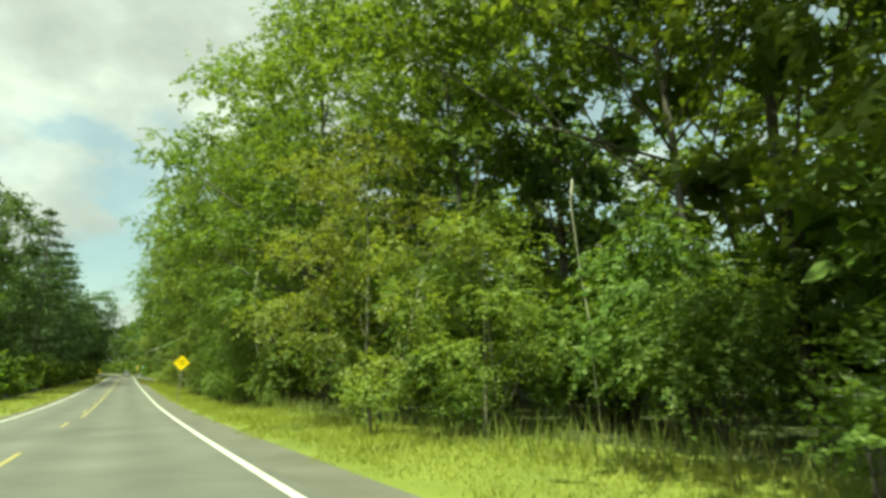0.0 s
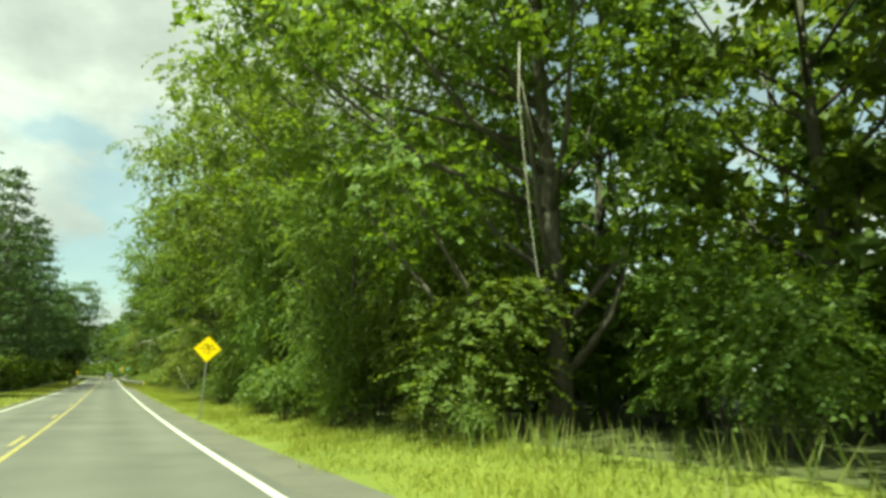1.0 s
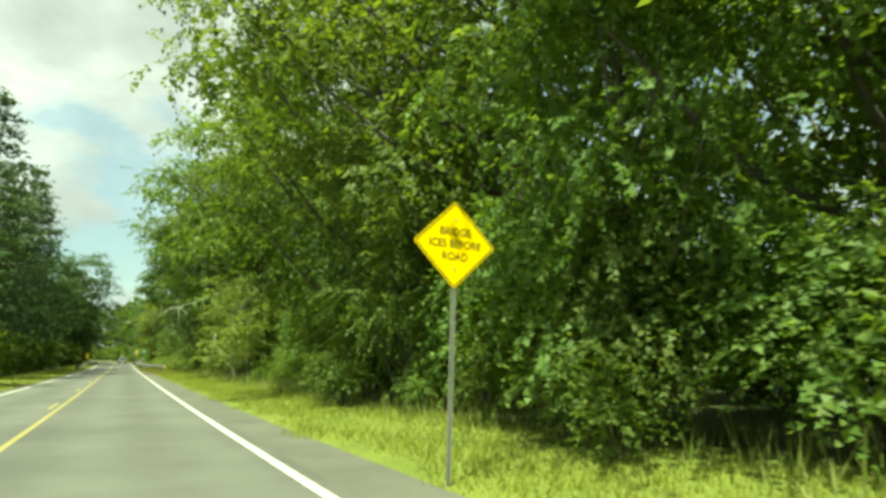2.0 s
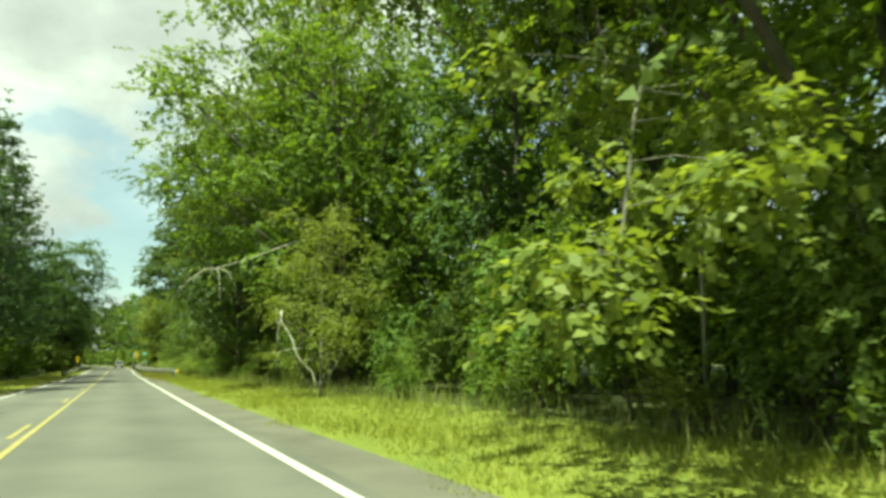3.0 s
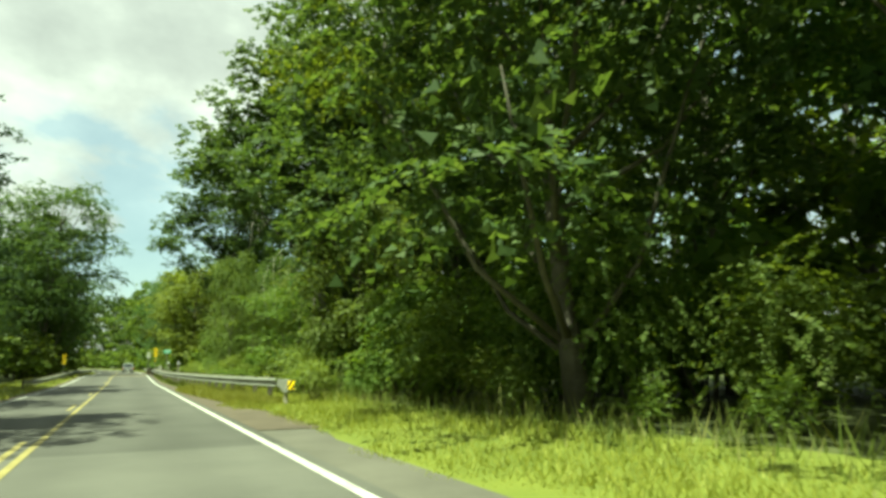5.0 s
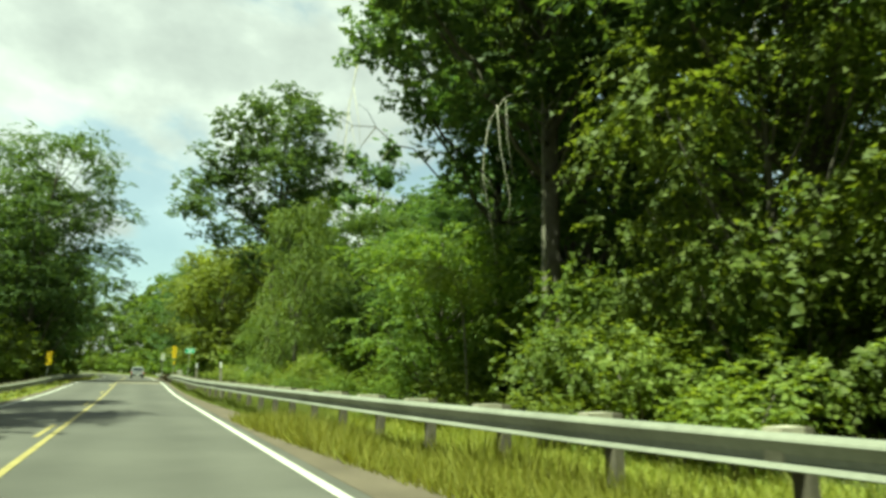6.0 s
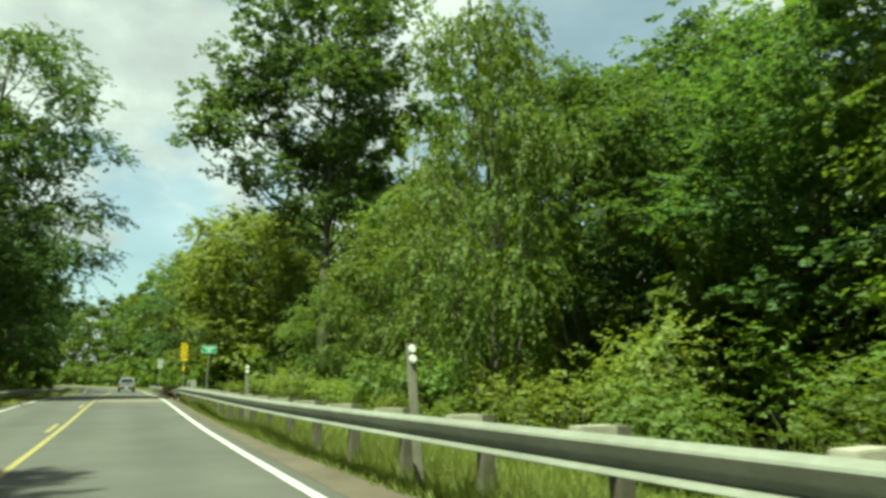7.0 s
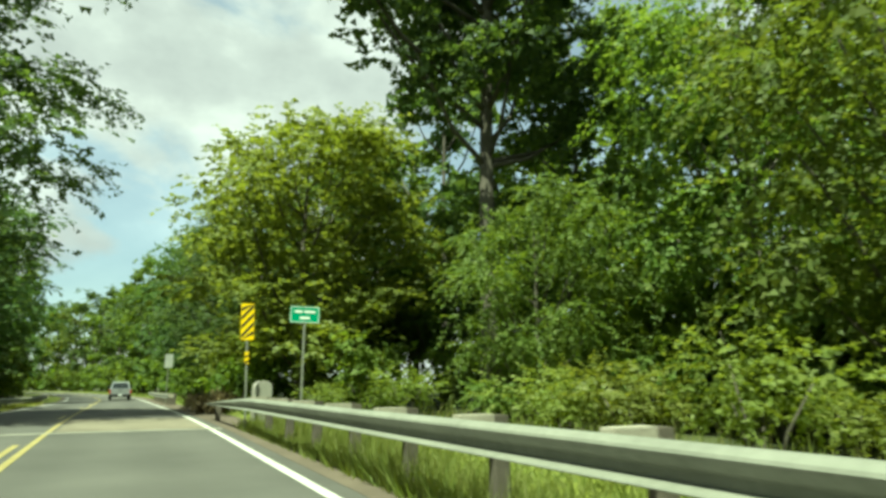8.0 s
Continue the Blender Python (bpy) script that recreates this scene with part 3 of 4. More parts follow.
PINE = pine("pine_tree", 51, 26, 5.2, "tall dark pine with level tufted boughs across the road")
KIND = {"n": (PINE, 26, 5.2), "s": (SLIM, 13, 3.6), "c": (OAK_C, 24, 6.5), "e": (OAK_D, 24, 6.5), "g": (OAK_E, 24, 6.5), "o": (OAK, 24, 6.5), "b": (OAK_B, 24, 6.5), "h": (HIGH, 24, 6.5), "d": (DARK, 25, 6.0), "l": (LIGHT, 15, 5.6), "f": (FINE, 10, 4.4), "p": (FAR_A, 22, 6.5), "q": (FAR_B, 22, 6.0), "t": (TALL, 28.5, 6.0), "m": (LIGHT_B, 9, 3.4)}

SH_MID = shrub("bush", 31, 2.6, 1.7, LEAF_MID, 180, 11, 0.12, 0.5, label="leafy green bush at the edge of the woods", simple=False, inner=120)
SH_LIGHT = shrub("bush", 32, 2.2, 1.5, LEAF_LIGHT, 190, 11, 0.115, 0.5, label="bright green sunlit bush at the edge of the woods", simple=False, inner=120)
SH_FINE = shrub("bush", 33, 2.4, 1.6, LEAF_FINE, 260, 13, 0.105, 0.6, 0.3, label="feathery pale green bush beside the verge", inner=120)
THICKET = shrub("thicket", 36, 5.0, 2.2, LEAF_MID, 520, 13, 0.145, 0.8, 0.35, label="tall leafy thicket screening the tree trunks", lobes_n=14, inner=240)
THICKET_B = shrub("thicket", 37, 4.4, 2.0, LEAF_FINE, 540, 13, 0.13, 0.85, 0.4, label="tall pale green thicket with arching sprays", lobes_n=13, inner=240)
SH_BROWN = shrub("brush_pile", 34, 0.9, 1.1, LEAF_BROWN, 240, 10, 0.12, 0.5, 0.2, label="brown dried brush beside the end of the guard rail")
SH_FAR = shrub("undergrowth_shrub", 35, 2.5, 1.7, LEAF_MID, 90, 8, 0.28, 0.6, label="leafy green bush in the undergrowth", inner=150, core=0.24)
SH = (SH_MID, SH_LIGHT, SH_FINE)


def stand(kind, x, y, height, radius, group, turn=None, lean=0.0):
    proto, h, r = KIND[kind]
    plant(proto, x + float(bend(y)), y, height / h, radius / r, (x * 77 + y * 53) % 360 if turn is None else turn, group, lean=lean)


RIGHT = [
    ("b", 10.2, 2, 22, 6.4), ("h", 12.4, 12, 22, 6.4), ("m", 6.6, 19.2, 9.5, 3.9), ("m", 6.9, 12.6, 5.2, 2.2), ("h", 12.2, 23.0, 23, 6.4), ("o", 9.8, 33.5, 24, 6.6),
    ("b", 10.8, 46.0, 24, 6.6), ("o", 10.2, 55.5, 25, 6.6), ("b", 9.8, 65.5, 26, 6.8), ("h", 13.4, 75, 26, 7.0), ("o", 9.8, 90.5, 25, 6.8),
    ("m", 6.2, 82.5, 7.0, 2.7),
    ("h", 11.6, 99, 25, 6.8), ("g", 8.4, 112, 26, 8.4), ("e", 14.5, 82, 22, 5.5), ("h", 13.0, 120, 24, 6.6), ("t", 13.6, 144, 27, 5.4),
    ("d", 13.0, 105, 24, 6.4), ("d", 10.5, 128, 25, 7.0), ("d", 16.0, 141, 25, 7.0),
    ("f", 9.0, 128.0, 9, 3.6), ("f", 9.8, 142, 7.2, 4.2), ("f", 7.1, 153.4, 11.0, 2.5), ("d", 12.5, 157, 12, 4.6), ("d", 14.0, 150, 11, 4.2), ("f", 15, 172, 12.5, 5.2), ("f", 11.0, 166, 10.2, 4.4), ("f", 13.5, 146, 8, 4.0),
    ("t", 10.4, 178.5, 28.5, 6.5), ("l", 7.8, 192, 15.4, 7.8), ("c", 14, 203, 19, 6.0), ("d", 15.2, 197, 10, 4.8), ("d", 18.5, 190, 13, 5.5), ("d", 21.0, 207, 13, 5.5), ("d", 26.5, 220, 15, 6.0),
    ("c", 10.0, 212, 18, 6.2), ("e", 8.8, 223, 20, 6.4), ("c", 8.4, 234, 21, 6.6), ("e", 8.2, 246, 22, 7.0),
    ("f", 9.6, 175, 6.6, 2.9), ("m", 9.9, 125.4, 9.0, 2.7), ("s", 8.6, 94.3, 12.5, 2.2), ("s", 8.2, 90.6, 12.5, 2.0), ("s", 9.2, 102.5, 13, 2.0), ("s", 8.45, 133.5, 13, 2.0),
    ("t", 9.1, 134, 21, 5.5), ("f", 7.0, 40.5, 9.0, 3.2), ("f", 7.0, 48.5, 10.0, 3.4), ("f", 7.2, 57.5, 9.0, 3.2),
]
for k, x, y, h, r in RIGHT:
    facing = k in "obh"
    stand(k, x, y, h, r, "trees along the verge", 0.0 if k == "t" else ((y * 7.3) % 40 - 20) if facing else None, -3.0 if facing else 0.0)
LEFT = [
    ("p", -17, 62, 22, 6.0), ("e", -16.5, 78, 25, 6.0), ("c", -15.5, 95, 27, 6.4), ("n", -12.6, 112, 28, 5.6),
    ("e", -14.8, 123, 25, 6.0), ("n", -12.2, 135, 27, 5.6), ("n", -12.0, 144, 25, 5.4), ("c", -17, 147, 21, 6.0), ("e", -17, 160, 20, 6.0),
    ("c", -16, 172, 21, 6.0), ("e", -9.8, 188, 21, 6.4), ("g", -8.6, 184.5, 24, 8.4), ("c", -14, 199, 20, 6.0), ("c", -10.8, 217, 17.5, 6.4),
    ("e", -12.0, 232, 19, 6.4), ("p", -12.5, 247, 20, 6.4),
]
for k, x, y, h, r in LEFT:
    stand(k, x, y, h, r, "trees across the road")
rng = np.random.default_rng(8)
for i, y in enumerate(np.arange(-6, 350, 9.5)):
    low = 138 < y < 172
    stand("ce"[i % 2] if low else "pq"[i % 2], rng.uniform(16.5, 19.5) + (3 if low else 0), y + rng.uniform(-2, 2), 17 if low else rng.uniform(21, 25), rng.uniform(5.8, 7.0), "forest trees")
    if y < 200:
        stand("qp"[i % 2], rng.uniform(26, 31), y + rng.uniform(-3, 3), rng.uniform(19, 23), rng.uniform(6.5, 8), "forest trees")
    if y < 136:
        for dx in (3, 8):
            plant(SH_FAR, rng.uniform(21, 26), y + dx, 2.2, 2.4, rng.uniform(0, 360), "undergrowth in the woods")
for i, y in enumerate(np.arange(120, 260, 12.0)):
    stand("pq"[i % 2], rng.uniform(40, 52), y, rng.uniform(22, 27), rng.uniform(8.5, 10), "forest trees")
for i, y in enumerate(np.arange(8, 150, 5.0)):
    plant(SH_FAR, rng.uniform(14, 20), y, 1.7, 1.8, rng.uniform(0, 360), "undergrowth in the woods")
for i, y in enumerate(np.arange(286, 424, 6.0)):
    plant(SH_FAR, rng.uniform(10, 15) + float(bend(y)), y, 2.0, 2.4, rng.uniform(0, 360), "undergrowth in the woods")
for i, y in enumerate(np.arange(136, 186, 3.5)):
    plant((SH_MID, SH_FINE)[i % 2], rng.uniform(10, 15), y, 1.15, 1.35, rng.uniform(0, 360), "bushes behind the guard rail")
    plant(SH_FAR, rng.uniform(17, 26), y, 1.8, 2.0, rng.uniform(0, 360), "undergrowth in the woods")
    plant(SH_FAR, rng.uniform(14, 18), y + 1.5, 1.5, 1.9, rng.uniform(0, 360), "undergrowth in the woods")
for i, y in enumerate(np.arange(140, 380, 5.0)):
    plant(SH_FAR, -rng.uniform(15, 34) + float(bend(y)), y, 2.4, 2.6, rng.uniform(0, 360), "undergrowth across the road")
for i, y in enumerate(np.arange(100, 350, 16)):
    stand("pq"[i % 2], -rng.uniform(22, 26), y + rng.uniform(-3, 3), rng.uniform(21, 26), rng.uniform(6.5, 7.5), "forest trees")
for i, y in enumerate(np.arange(250, 420, 12)):
    stand("qp"[i % 2], 8.6 + rng.uniform(-1, 1), y + 6, rng.uniform(20, 25), 7.0, "forest trees")
    stand("pq"[i % 2], -12.5 - rng.uniform(-1, 2), y + 4, rng.uniform(18, 23), 6.5, "forest trees")


# ---- shrubs ----
def edge(y):
    """Where the grass ends and the woods begin."""
    return float(np.interp(y, (0, 10, 20, 35, 46, 58, 70, 82, 135), (5.5, 5.6, 6.2, 5.7, 5.1, 5.4, 6.3, 6.9, 6.9)))


rng = np.random.default_rng(9)
OPEN_STRETCHES = ((5, 16), (22, 31), (78, 87), (90, 107))      # shady stretches without a dense screen of thickets
for y in np.arange(0, 134, 2.7):
    s = rng.uniform(0.7, 1.15)
    tall, turn = s * rng.uniform(0.8, 1.35), rng.uniform(0, 360)
    x = edge(y) + rng.uniform(1.6, 3.0)
    if any(a < y < b for a, b in OPEN_STRETCHES):
        x, s, tall = x + 1.8, s * 0.9, tall * 0.8
    plant((THICKET, THICKET_B)[int(rng.integers(0, 2))], x, y + rng.uniform(-1, 1), tall, s, turn, "thickets at the woods' edge")
for y in np.arange(2, 136, 3.0):
    s = rng.uniform(0.35, 0.8)
    if any(a < y < b for a, b in OPEN_STRETCHES) and rng.uniform() < 0.6:
        continue
    plant(SH[rng.choice(3, p=(0.5, 0.2, 0.3))], edge(y) + rng.uniform(0.4, 1.4), y + rng.uniform(-1, 1), s * rng.uniform(0.8, 1.3), s, rng.uniform(0, 360), "bushes at the woods' edge")
for y in np.arange(0, 180, 7.0):
    s = rng.uniform(1.4, 2.0)
    plant(SH_FAR, rng.uniform(12, 14.5), y + rng.uniform(-1, 1), s * 1.1, s, rng.uniform(0, 360), "undergrowth in the woods")
for y in np.arange(124, 182, 2.2):
    s = rng.uniform(0.40, 0.75)
    plant(SH[rng.choice(3, p=(0.3, 0.4, 0.3))], rng.uniform(5.2, 8.6), y + rng.uniform(-1, 1), s, s * 1.2, rng.uniform(0, 360), "bushes behind the guard rail")
for y in np.arange(60, 420, 4.5):
    s = rng.uniform(0.9, 1.6)
    plant(SH_FAR, -rng.uniform(9.5, 12) + float(bend(y)), y, s * 1.1, s, rng.uniform(0, 360), "bushes across the road")
for x, y, s in ((-8.8, 180.5, 1.2), (-9.6, 184, 1.5), (-8.6, 188, 1.3), (-9.4, 192, 1.4), (-8.9, 176, 1.1)):
    plant(SH_FAR, x, y, s * 1.2, s, x * 90, "bushes across the road")
for y in np.arange(184, 420, 4.5):
    s = rng.uniform(0.8, 1.4) * (1.5 if y > 250 else 1.0)
    plant(SH_FAR, rng.uniform(6.5, 8.5) + float(bend(y)), y, s * 1.1, s, rng.uniform(0, 360), "bushes beyond the guard rail")
for k, x, y, s in ((1, 5.75, 123.0, 0.62), (1, 7.0, 128.9, 0.85), (2, 6.9, 131.0, 0.9), (1, 6.0, 166.2, 0.70), (2, 6.6, 158.5, 0.8), (1, 6.4, 148.5, 0.85), (1, 5.4, 15.2, 0.7), (2, 5.6, 43.2, 0.85)):
    plant(SH[k], x, y, s * 1.15, s, x * 300, "sunlit bushes at the woods' edge")
for x, y, s in ((3.0, 187.0, 0.75), (3.7, 189.0, 0.8), (3.3, 191.5, 0.8)):
    plant(SH_BROWN, x, y, s, s, x * 200, "dry brush at the rail's end")


# ---- dead wood ----
def dead_branch(name, list_of, label, wood=BARK_PALE):
    """Bare pale wood from bent tapered pieces, each a list of places with a first and a last radius."""
    root = tagged(new(name), label, "dead wood")
    for i, (pts, r0, r1) in enumerate(list_of):
        rad = np.linspace(r0, r1, len(pts))
        part("stem" if i == 0 else "twig", tubes_mesh("stem", [(pts, rad, 6)]), wood, root)
    return root


dead_branch("dead_sapling", [
    ([(7.05, 86.0, 0.05), (7.01, 86.0, 0.55), (6.89, 86.0, 0.92), (6.62, 86.0, 1.16), (6.44, 86.0, 1.34), (6.22, 86.0, 1.65), (6.14, 86.02, 1.91), (6.10, 86.05, 2.13), (5.93, 86.1, 2.45), (5.78, 86.15, 2.69), (5.60, 86.2, 2.97), (5.63, 86.2, 3.37)], 0.030, 0.042),
    ([(6.45, 86.0, 1.86), (6.13, 86.0, 1.84), (5.84, 85.95, 1.80), (5.54, 85.9, 1.73), (5.09, 85.85, 1.67)], 0.018, 0.006),
    ([(5.80, 86.15, 2.66), (5.62, 86.25, 2.80), (5.42, 86.3, 3.0)], 0.016, 0.007),
    ([(6.44, 86.0, 1.34), (6.60, 85.95, 1.42), (6.82, 85.9, 1.40)], 0.012, 0.004)],
    "bare pale broken dead sapling leaning at the edge of the woods")
rng = np.random.default_rng(77)
hub = np.array([3.1, 87.0, 5.05])
fan = [([(8.6, 89.8, 7.4), (6.6, 88.6, 6.7), (4.7, 87.6, 5.7), tuple(hub)], 0.035, 0.014)]
for k in range(9):
    a = k * 0.7 - 2.6
    d1 = np.array([0.45 * math.cos(a) - 0.1, 0.35 * math.sin(a) - 0.25, -0.12 + 0.10 * math.sin(k * 2.1)])
    d2 = d1 * 1.0 + rng.normal(size=3) * 0.12 - np.array([0, 0, 0.25])
    p1, p2 = hub + d1, hub + d1 + d2
    fan.append(([tuple(hub + 0.0 * d1), tuple(p1), tuple(p2), tuple(p2 + d2 * 0.6 - np.array([0, 0, 0.35]))], 0.010, 0.003))
dead_branch("bare_branch", fan, "pale leafless branch with spreading twigs above the verge")
dead_branch("dead_sapling", [
    ([(9.9, 129.9, 0.0), (10.1, 129.85, 1.6), (10.15, 129.85, 2.9), (10.05, 129.85, 3.96), (9.8, 129.9, 4.8), (9.53, 129.95, 5.75)], 0.030, 0.010),
    ([(10.05, 129.85, 3.9), (9.75, 129.6, 3.75), (9.4, 129.4, 3.6)], 0.010, 0.004),
    ([(10.05, 129.85, 3.96), (10.4, 129.7, 4.2), (10.8, 129.5, 4.25)], 0.010, 0.004),
    ([(9.53, 129.95, 5.7), (9.3, 129.9, 5.6), (9.1, 129.8, 5.3)], 0.008, 0.003)],
    "slender pale sapling with a few bare twigs")


def bough(seed, label, points, leafmat, sprigs, leaf, radius=0.42, start=0.35, droop=0.45, group="young maples with arching boughs"):
    """A young tree whose slender stem arches out of the woods, with leaf sprays along its outer part; the points run from the foot to the tip."""
    rng = np.random.default_rng(seed)
    root = tagged(new("maple_sapling"), label, "sapling", group)
    base = np.array(points[0], float)
    pts = np.array(points, float) - base
    n = 14
    q = np.linspace(0, 1, n)
    k = np.linspace(0, 1, len(pts))
    line = np.stack([np.interp(q, k, pts[:, i]) for i in range(3)], 1)
    for _ in range(2):
        line[1:-1] = (line[:-2] + 2 * line[1:-1] + line[2:]) / 4
    part("stem", tubes_mesh("stem", [(line, np.linspace(0.035, 0.006, n), 6)]), BARK_SLIM, root)
    lobes = []
    for i in range(n):
        if q[i] < start:
            continue
        for j in range(2):
            out = rng.normal(size=3) * np.array([0.5, 0.5, 0.12])
            c = line[i] + out - np.array([0, 0, 0.12])
            lobes.append((c, np.array([radius, radius, radius * 0.45]) * rng.uniform(0.6, 1.15)))
            part("twig", tubes_mesh("twig", [([line[i], line[i] * 0.5 + c * 0.5 + np.array([0, 0, 0.05]), c], [0.008, 0.005, 0.002], 4)]), BARK_SLIM, root)
    part("foliage", quads_mesh("foliage", sprays(rng, lobes, sprigs, 9, leaf, 0.45, droop, 0.2, 0.72)), leafmat, root)
    root.matrix_basis = Matrix.Translation(base)
    return root


bough(301, "young maple arching down with bright sunlit leaves", [(7.6, 13.2, 0.75), (7.2, 13.0, 4.4), (6.3, 12.7, 5.7), (5.4, 12.5, 4.4), (5.0, 12.5, 2.5)], LEAF_LIGHT, 200, 0.115)
bough(302, "young maple with a bright bough over the verge", [(7.9, 22.6, 0.45), (7.2, 22.2, 4.4), (5.8, 21.7, 5.3), (4.9, 21.3, 3.7)], LEAF_LIGHT, 240, 0.12, 0.5)
bough(303, "young maple whose leafy bough hangs out over the shoulder", [(7.8, 68.0, 0.1), (7.2, 67.2, 4.2), (5.4, 66.1, 4.9), (4.1, 65.4, 3.9), (3.5, 65.0, 2.7), (3.35, 65.1, 1.7)], LEAF_LIGHT, 260, 0.13, 0.45)
bough(304, "young maple with a pale bough reaching towards the guard rail", [(7.8, 136.0, -0.1), (7.4, 135.6, 3.1), (6.6, 134.9, 4.0), (5.9, 134.3, 3.75)], LEAF_LIGHT, 150, 0.11, 0.34, 0.5)
bough(305, "young maple with sunlit layered leaves by the dead sapling", [(8.3, 88.0, 0.1), (7.9, 87.7, 2.8), (7.1, 87.3, 3.9), (6.2, 86.9, 3.6)], LEAF_LIGHT, 170, 0.13, 0.4, 0.45)
dead_branch("dead_sapling", [
    ([(9.3, 11.7, 0.7), (9.0, 11.55, 2.0), (8.98, 11.6, 3.2), (8.67, 11.45, 4.28), (8.55, 11.4, 4.9), (8.3, 11.23, 5.76), (8.35, 11.2, 6.3)], 0.012, 0.014),
    ([(8.5, 11.35, 4.9), (7.9, 11.1, 5.35), (7.2, 11.0, 5.6)], 0.008, 0.003),
    ([(8.75, 11.48, 3.9), (9.2, 11.2, 4.0), (9.7, 11.0, 3.9)], 0.008, 0.003)],
    "thin pale dead sapling among the shaded trees")
dead_branch("hanging_branch", [
    ([(4.9, 28.2, 6.6), (4.72, 28.0, 5.6), (4.80, 28.0, 4.7), (4.92, 28.05, 3.8), (4.98, 28.0, 3.1), (5.08, 27.9, 2.8)], 0.008, 0.004),
    ([(4.8, 28.05, 5.9), (5.2, 28.3, 5.2), (5.6, 28.5, 4.9)], 0.005, 0.002)],
    "thin pale bare branch hanging from a tree")
dead_branch("hanging_branch", [
    ([(8.4, 148.5, 17.5), (7.8, 147.4, 15.5), (7.3, 146.6, 13.2), (7.1, 146.2, 11.0), (7.0, 146.0, 9.3)], 0.05, 0.006),
    ([(7.6, 147.0, 14.5), (7.9, 146.8, 12.6), (8.0, 146.7, 10.8)], 0.02, 0.004),
    ([(7.3, 146.6, 13.0), (7.6, 146.3, 11.4), (7.7, 146.2, 10.0)], 0.016, 0.004),
    ([(7.5, 146.9, 14.0), (6.9, 146.4, 12.4), (6.7, 146.2, 10.8)], 0.016, 0.004)],
    "bare grey twigs hanging from a high branch")


dead_branch("hanging_branch", [
    ([(7.2, 132.2, 7.6), (6.2, 131.6, 7.0), (5.5, 131.1, 6.1), (5.3, 131.0, 5.0), (5.45, 131.0, 4.2), (5.6, 131.0, 3.3)], 0.007, 0.002),
    ([(5.8, 131.3, 6.6), (5.75, 131.1, 5.6), (5.9, 131.0, 4.6), (5.85, 131.0, 3.9)], 0.006, 0.002),
    ([(5.5, 131.1, 6.1), (5.2, 130.8, 5.2), (5.15, 130.8, 4.3)], 0.005, 0.002),
    ([(5.3, 131.0, 5.0), (5.7, 131.2, 4.7), (6.0, 131.3, 4.2)], 0.004, 0.002),
    ([(6.2, 131.6, 7.0), (6.1, 131.4, 6.0), (6.2, 131.3, 5.0)], 0.005, 0.002)],
    "tangle of pale bare twigs hanging from a branch")
dead_branch("bare_branch", [
    ([(13.5, 144.3, 8.4), (12.7, 145.4, 9.9), (11.6, 146.2, 10.6), (10.3, 146.0, 11.6), (9.3, 145.8, 11.5), (8.3, 145.6, 12.1), (7.2, 145.5, 11.9), (6.5, 145.4, 12.1)], 0.055, 0.010),
    ([(9.3, 145.8, 11.5), (8.7, 145.5, 10.8), (8.5, 145.3, 9.9)], 0.03, 0.006),
    ([(8.3, 145.6, 12.1), (7.7, 145.4, 11.2), (7.3, 145.2, 10.4), (7.2, 145.2, 9.6)], 0.03, 0.005),
    ([(7.2, 145.5, 11.9), (6.8, 145.3, 11.2), (6.7, 145.2, 10.5)], 0.02, 0.004),
    ([(8.3, 145.6, 12.1), (7.8, 145.4, 12.7), (7.2, 145.3, 12.9)], 0.02, 0.004)],
    "crooked bare branch reaching out over the guard rail", BARK)


# ---- signs ----
def flat_shape(outline, y0, y1):
    """A plate with that outline (x, z), between two depths."""
    bm = bmesh.new()
    a = [bm.verts.new((x, y0, z)) for x, z in outline]
    b = [bm.verts.new((x, y1, z)) for x, z in outline]
    n = len(a)
    bm.faces.new(a)
    bm.faces.new(b[::-1])
    for i in range(n):
        bm.faces.new((a[i], b[i], b[(i + 1) % n], a[(i + 1) % n]))
    bmesh.ops.recalc_face_normals(bm, faces=bm.faces)
    return bm


def rounded(w, h, r, cx=0.0, cz=0.0, turn=0.0, steps=4):
    pts = []
    for sx, sz, a0 in ((1, 1, 0), (-1, 1, 90), (-1, -1, 180), (1, -1, 270)):
        for k in range(steps + 1):
            a = radians(a0 + 90 * k / steps)
            pts.append(((w / 2 - r) * sx + r * math.cos(a), (h / 2 - r) * sz + r * math.sin(a)))
    c, s = math.cos(radians(turn)), math.sin(radians(turn))
    return [(cx + x * c - z * s, cz + x * s + z * c) for x, z in pts]


def lettering(text, size, x, z, y, mat, parent):
    cu = bpy.data.curves.new("lettering", "FONT")
    cu.body, cu.size, cu.align_x, cu.align_y, cu.extrude = text, size, "CENTER", "CENTER", 0.001
    tmp = bpy.data.objects.new("lettering", cu)
    me = bpy.data.meshes.new_from_object(tmp)
    bpy.data.objects.remove(tmp)
    me.transform(Matrix.Translation((x, y, z)) @ Matrix.Rotation(radians(90), 4, "X") @ Matrix.Diagonal((0.9, 1, 1, 1)))
    return part("lettering", me, mat, parent)


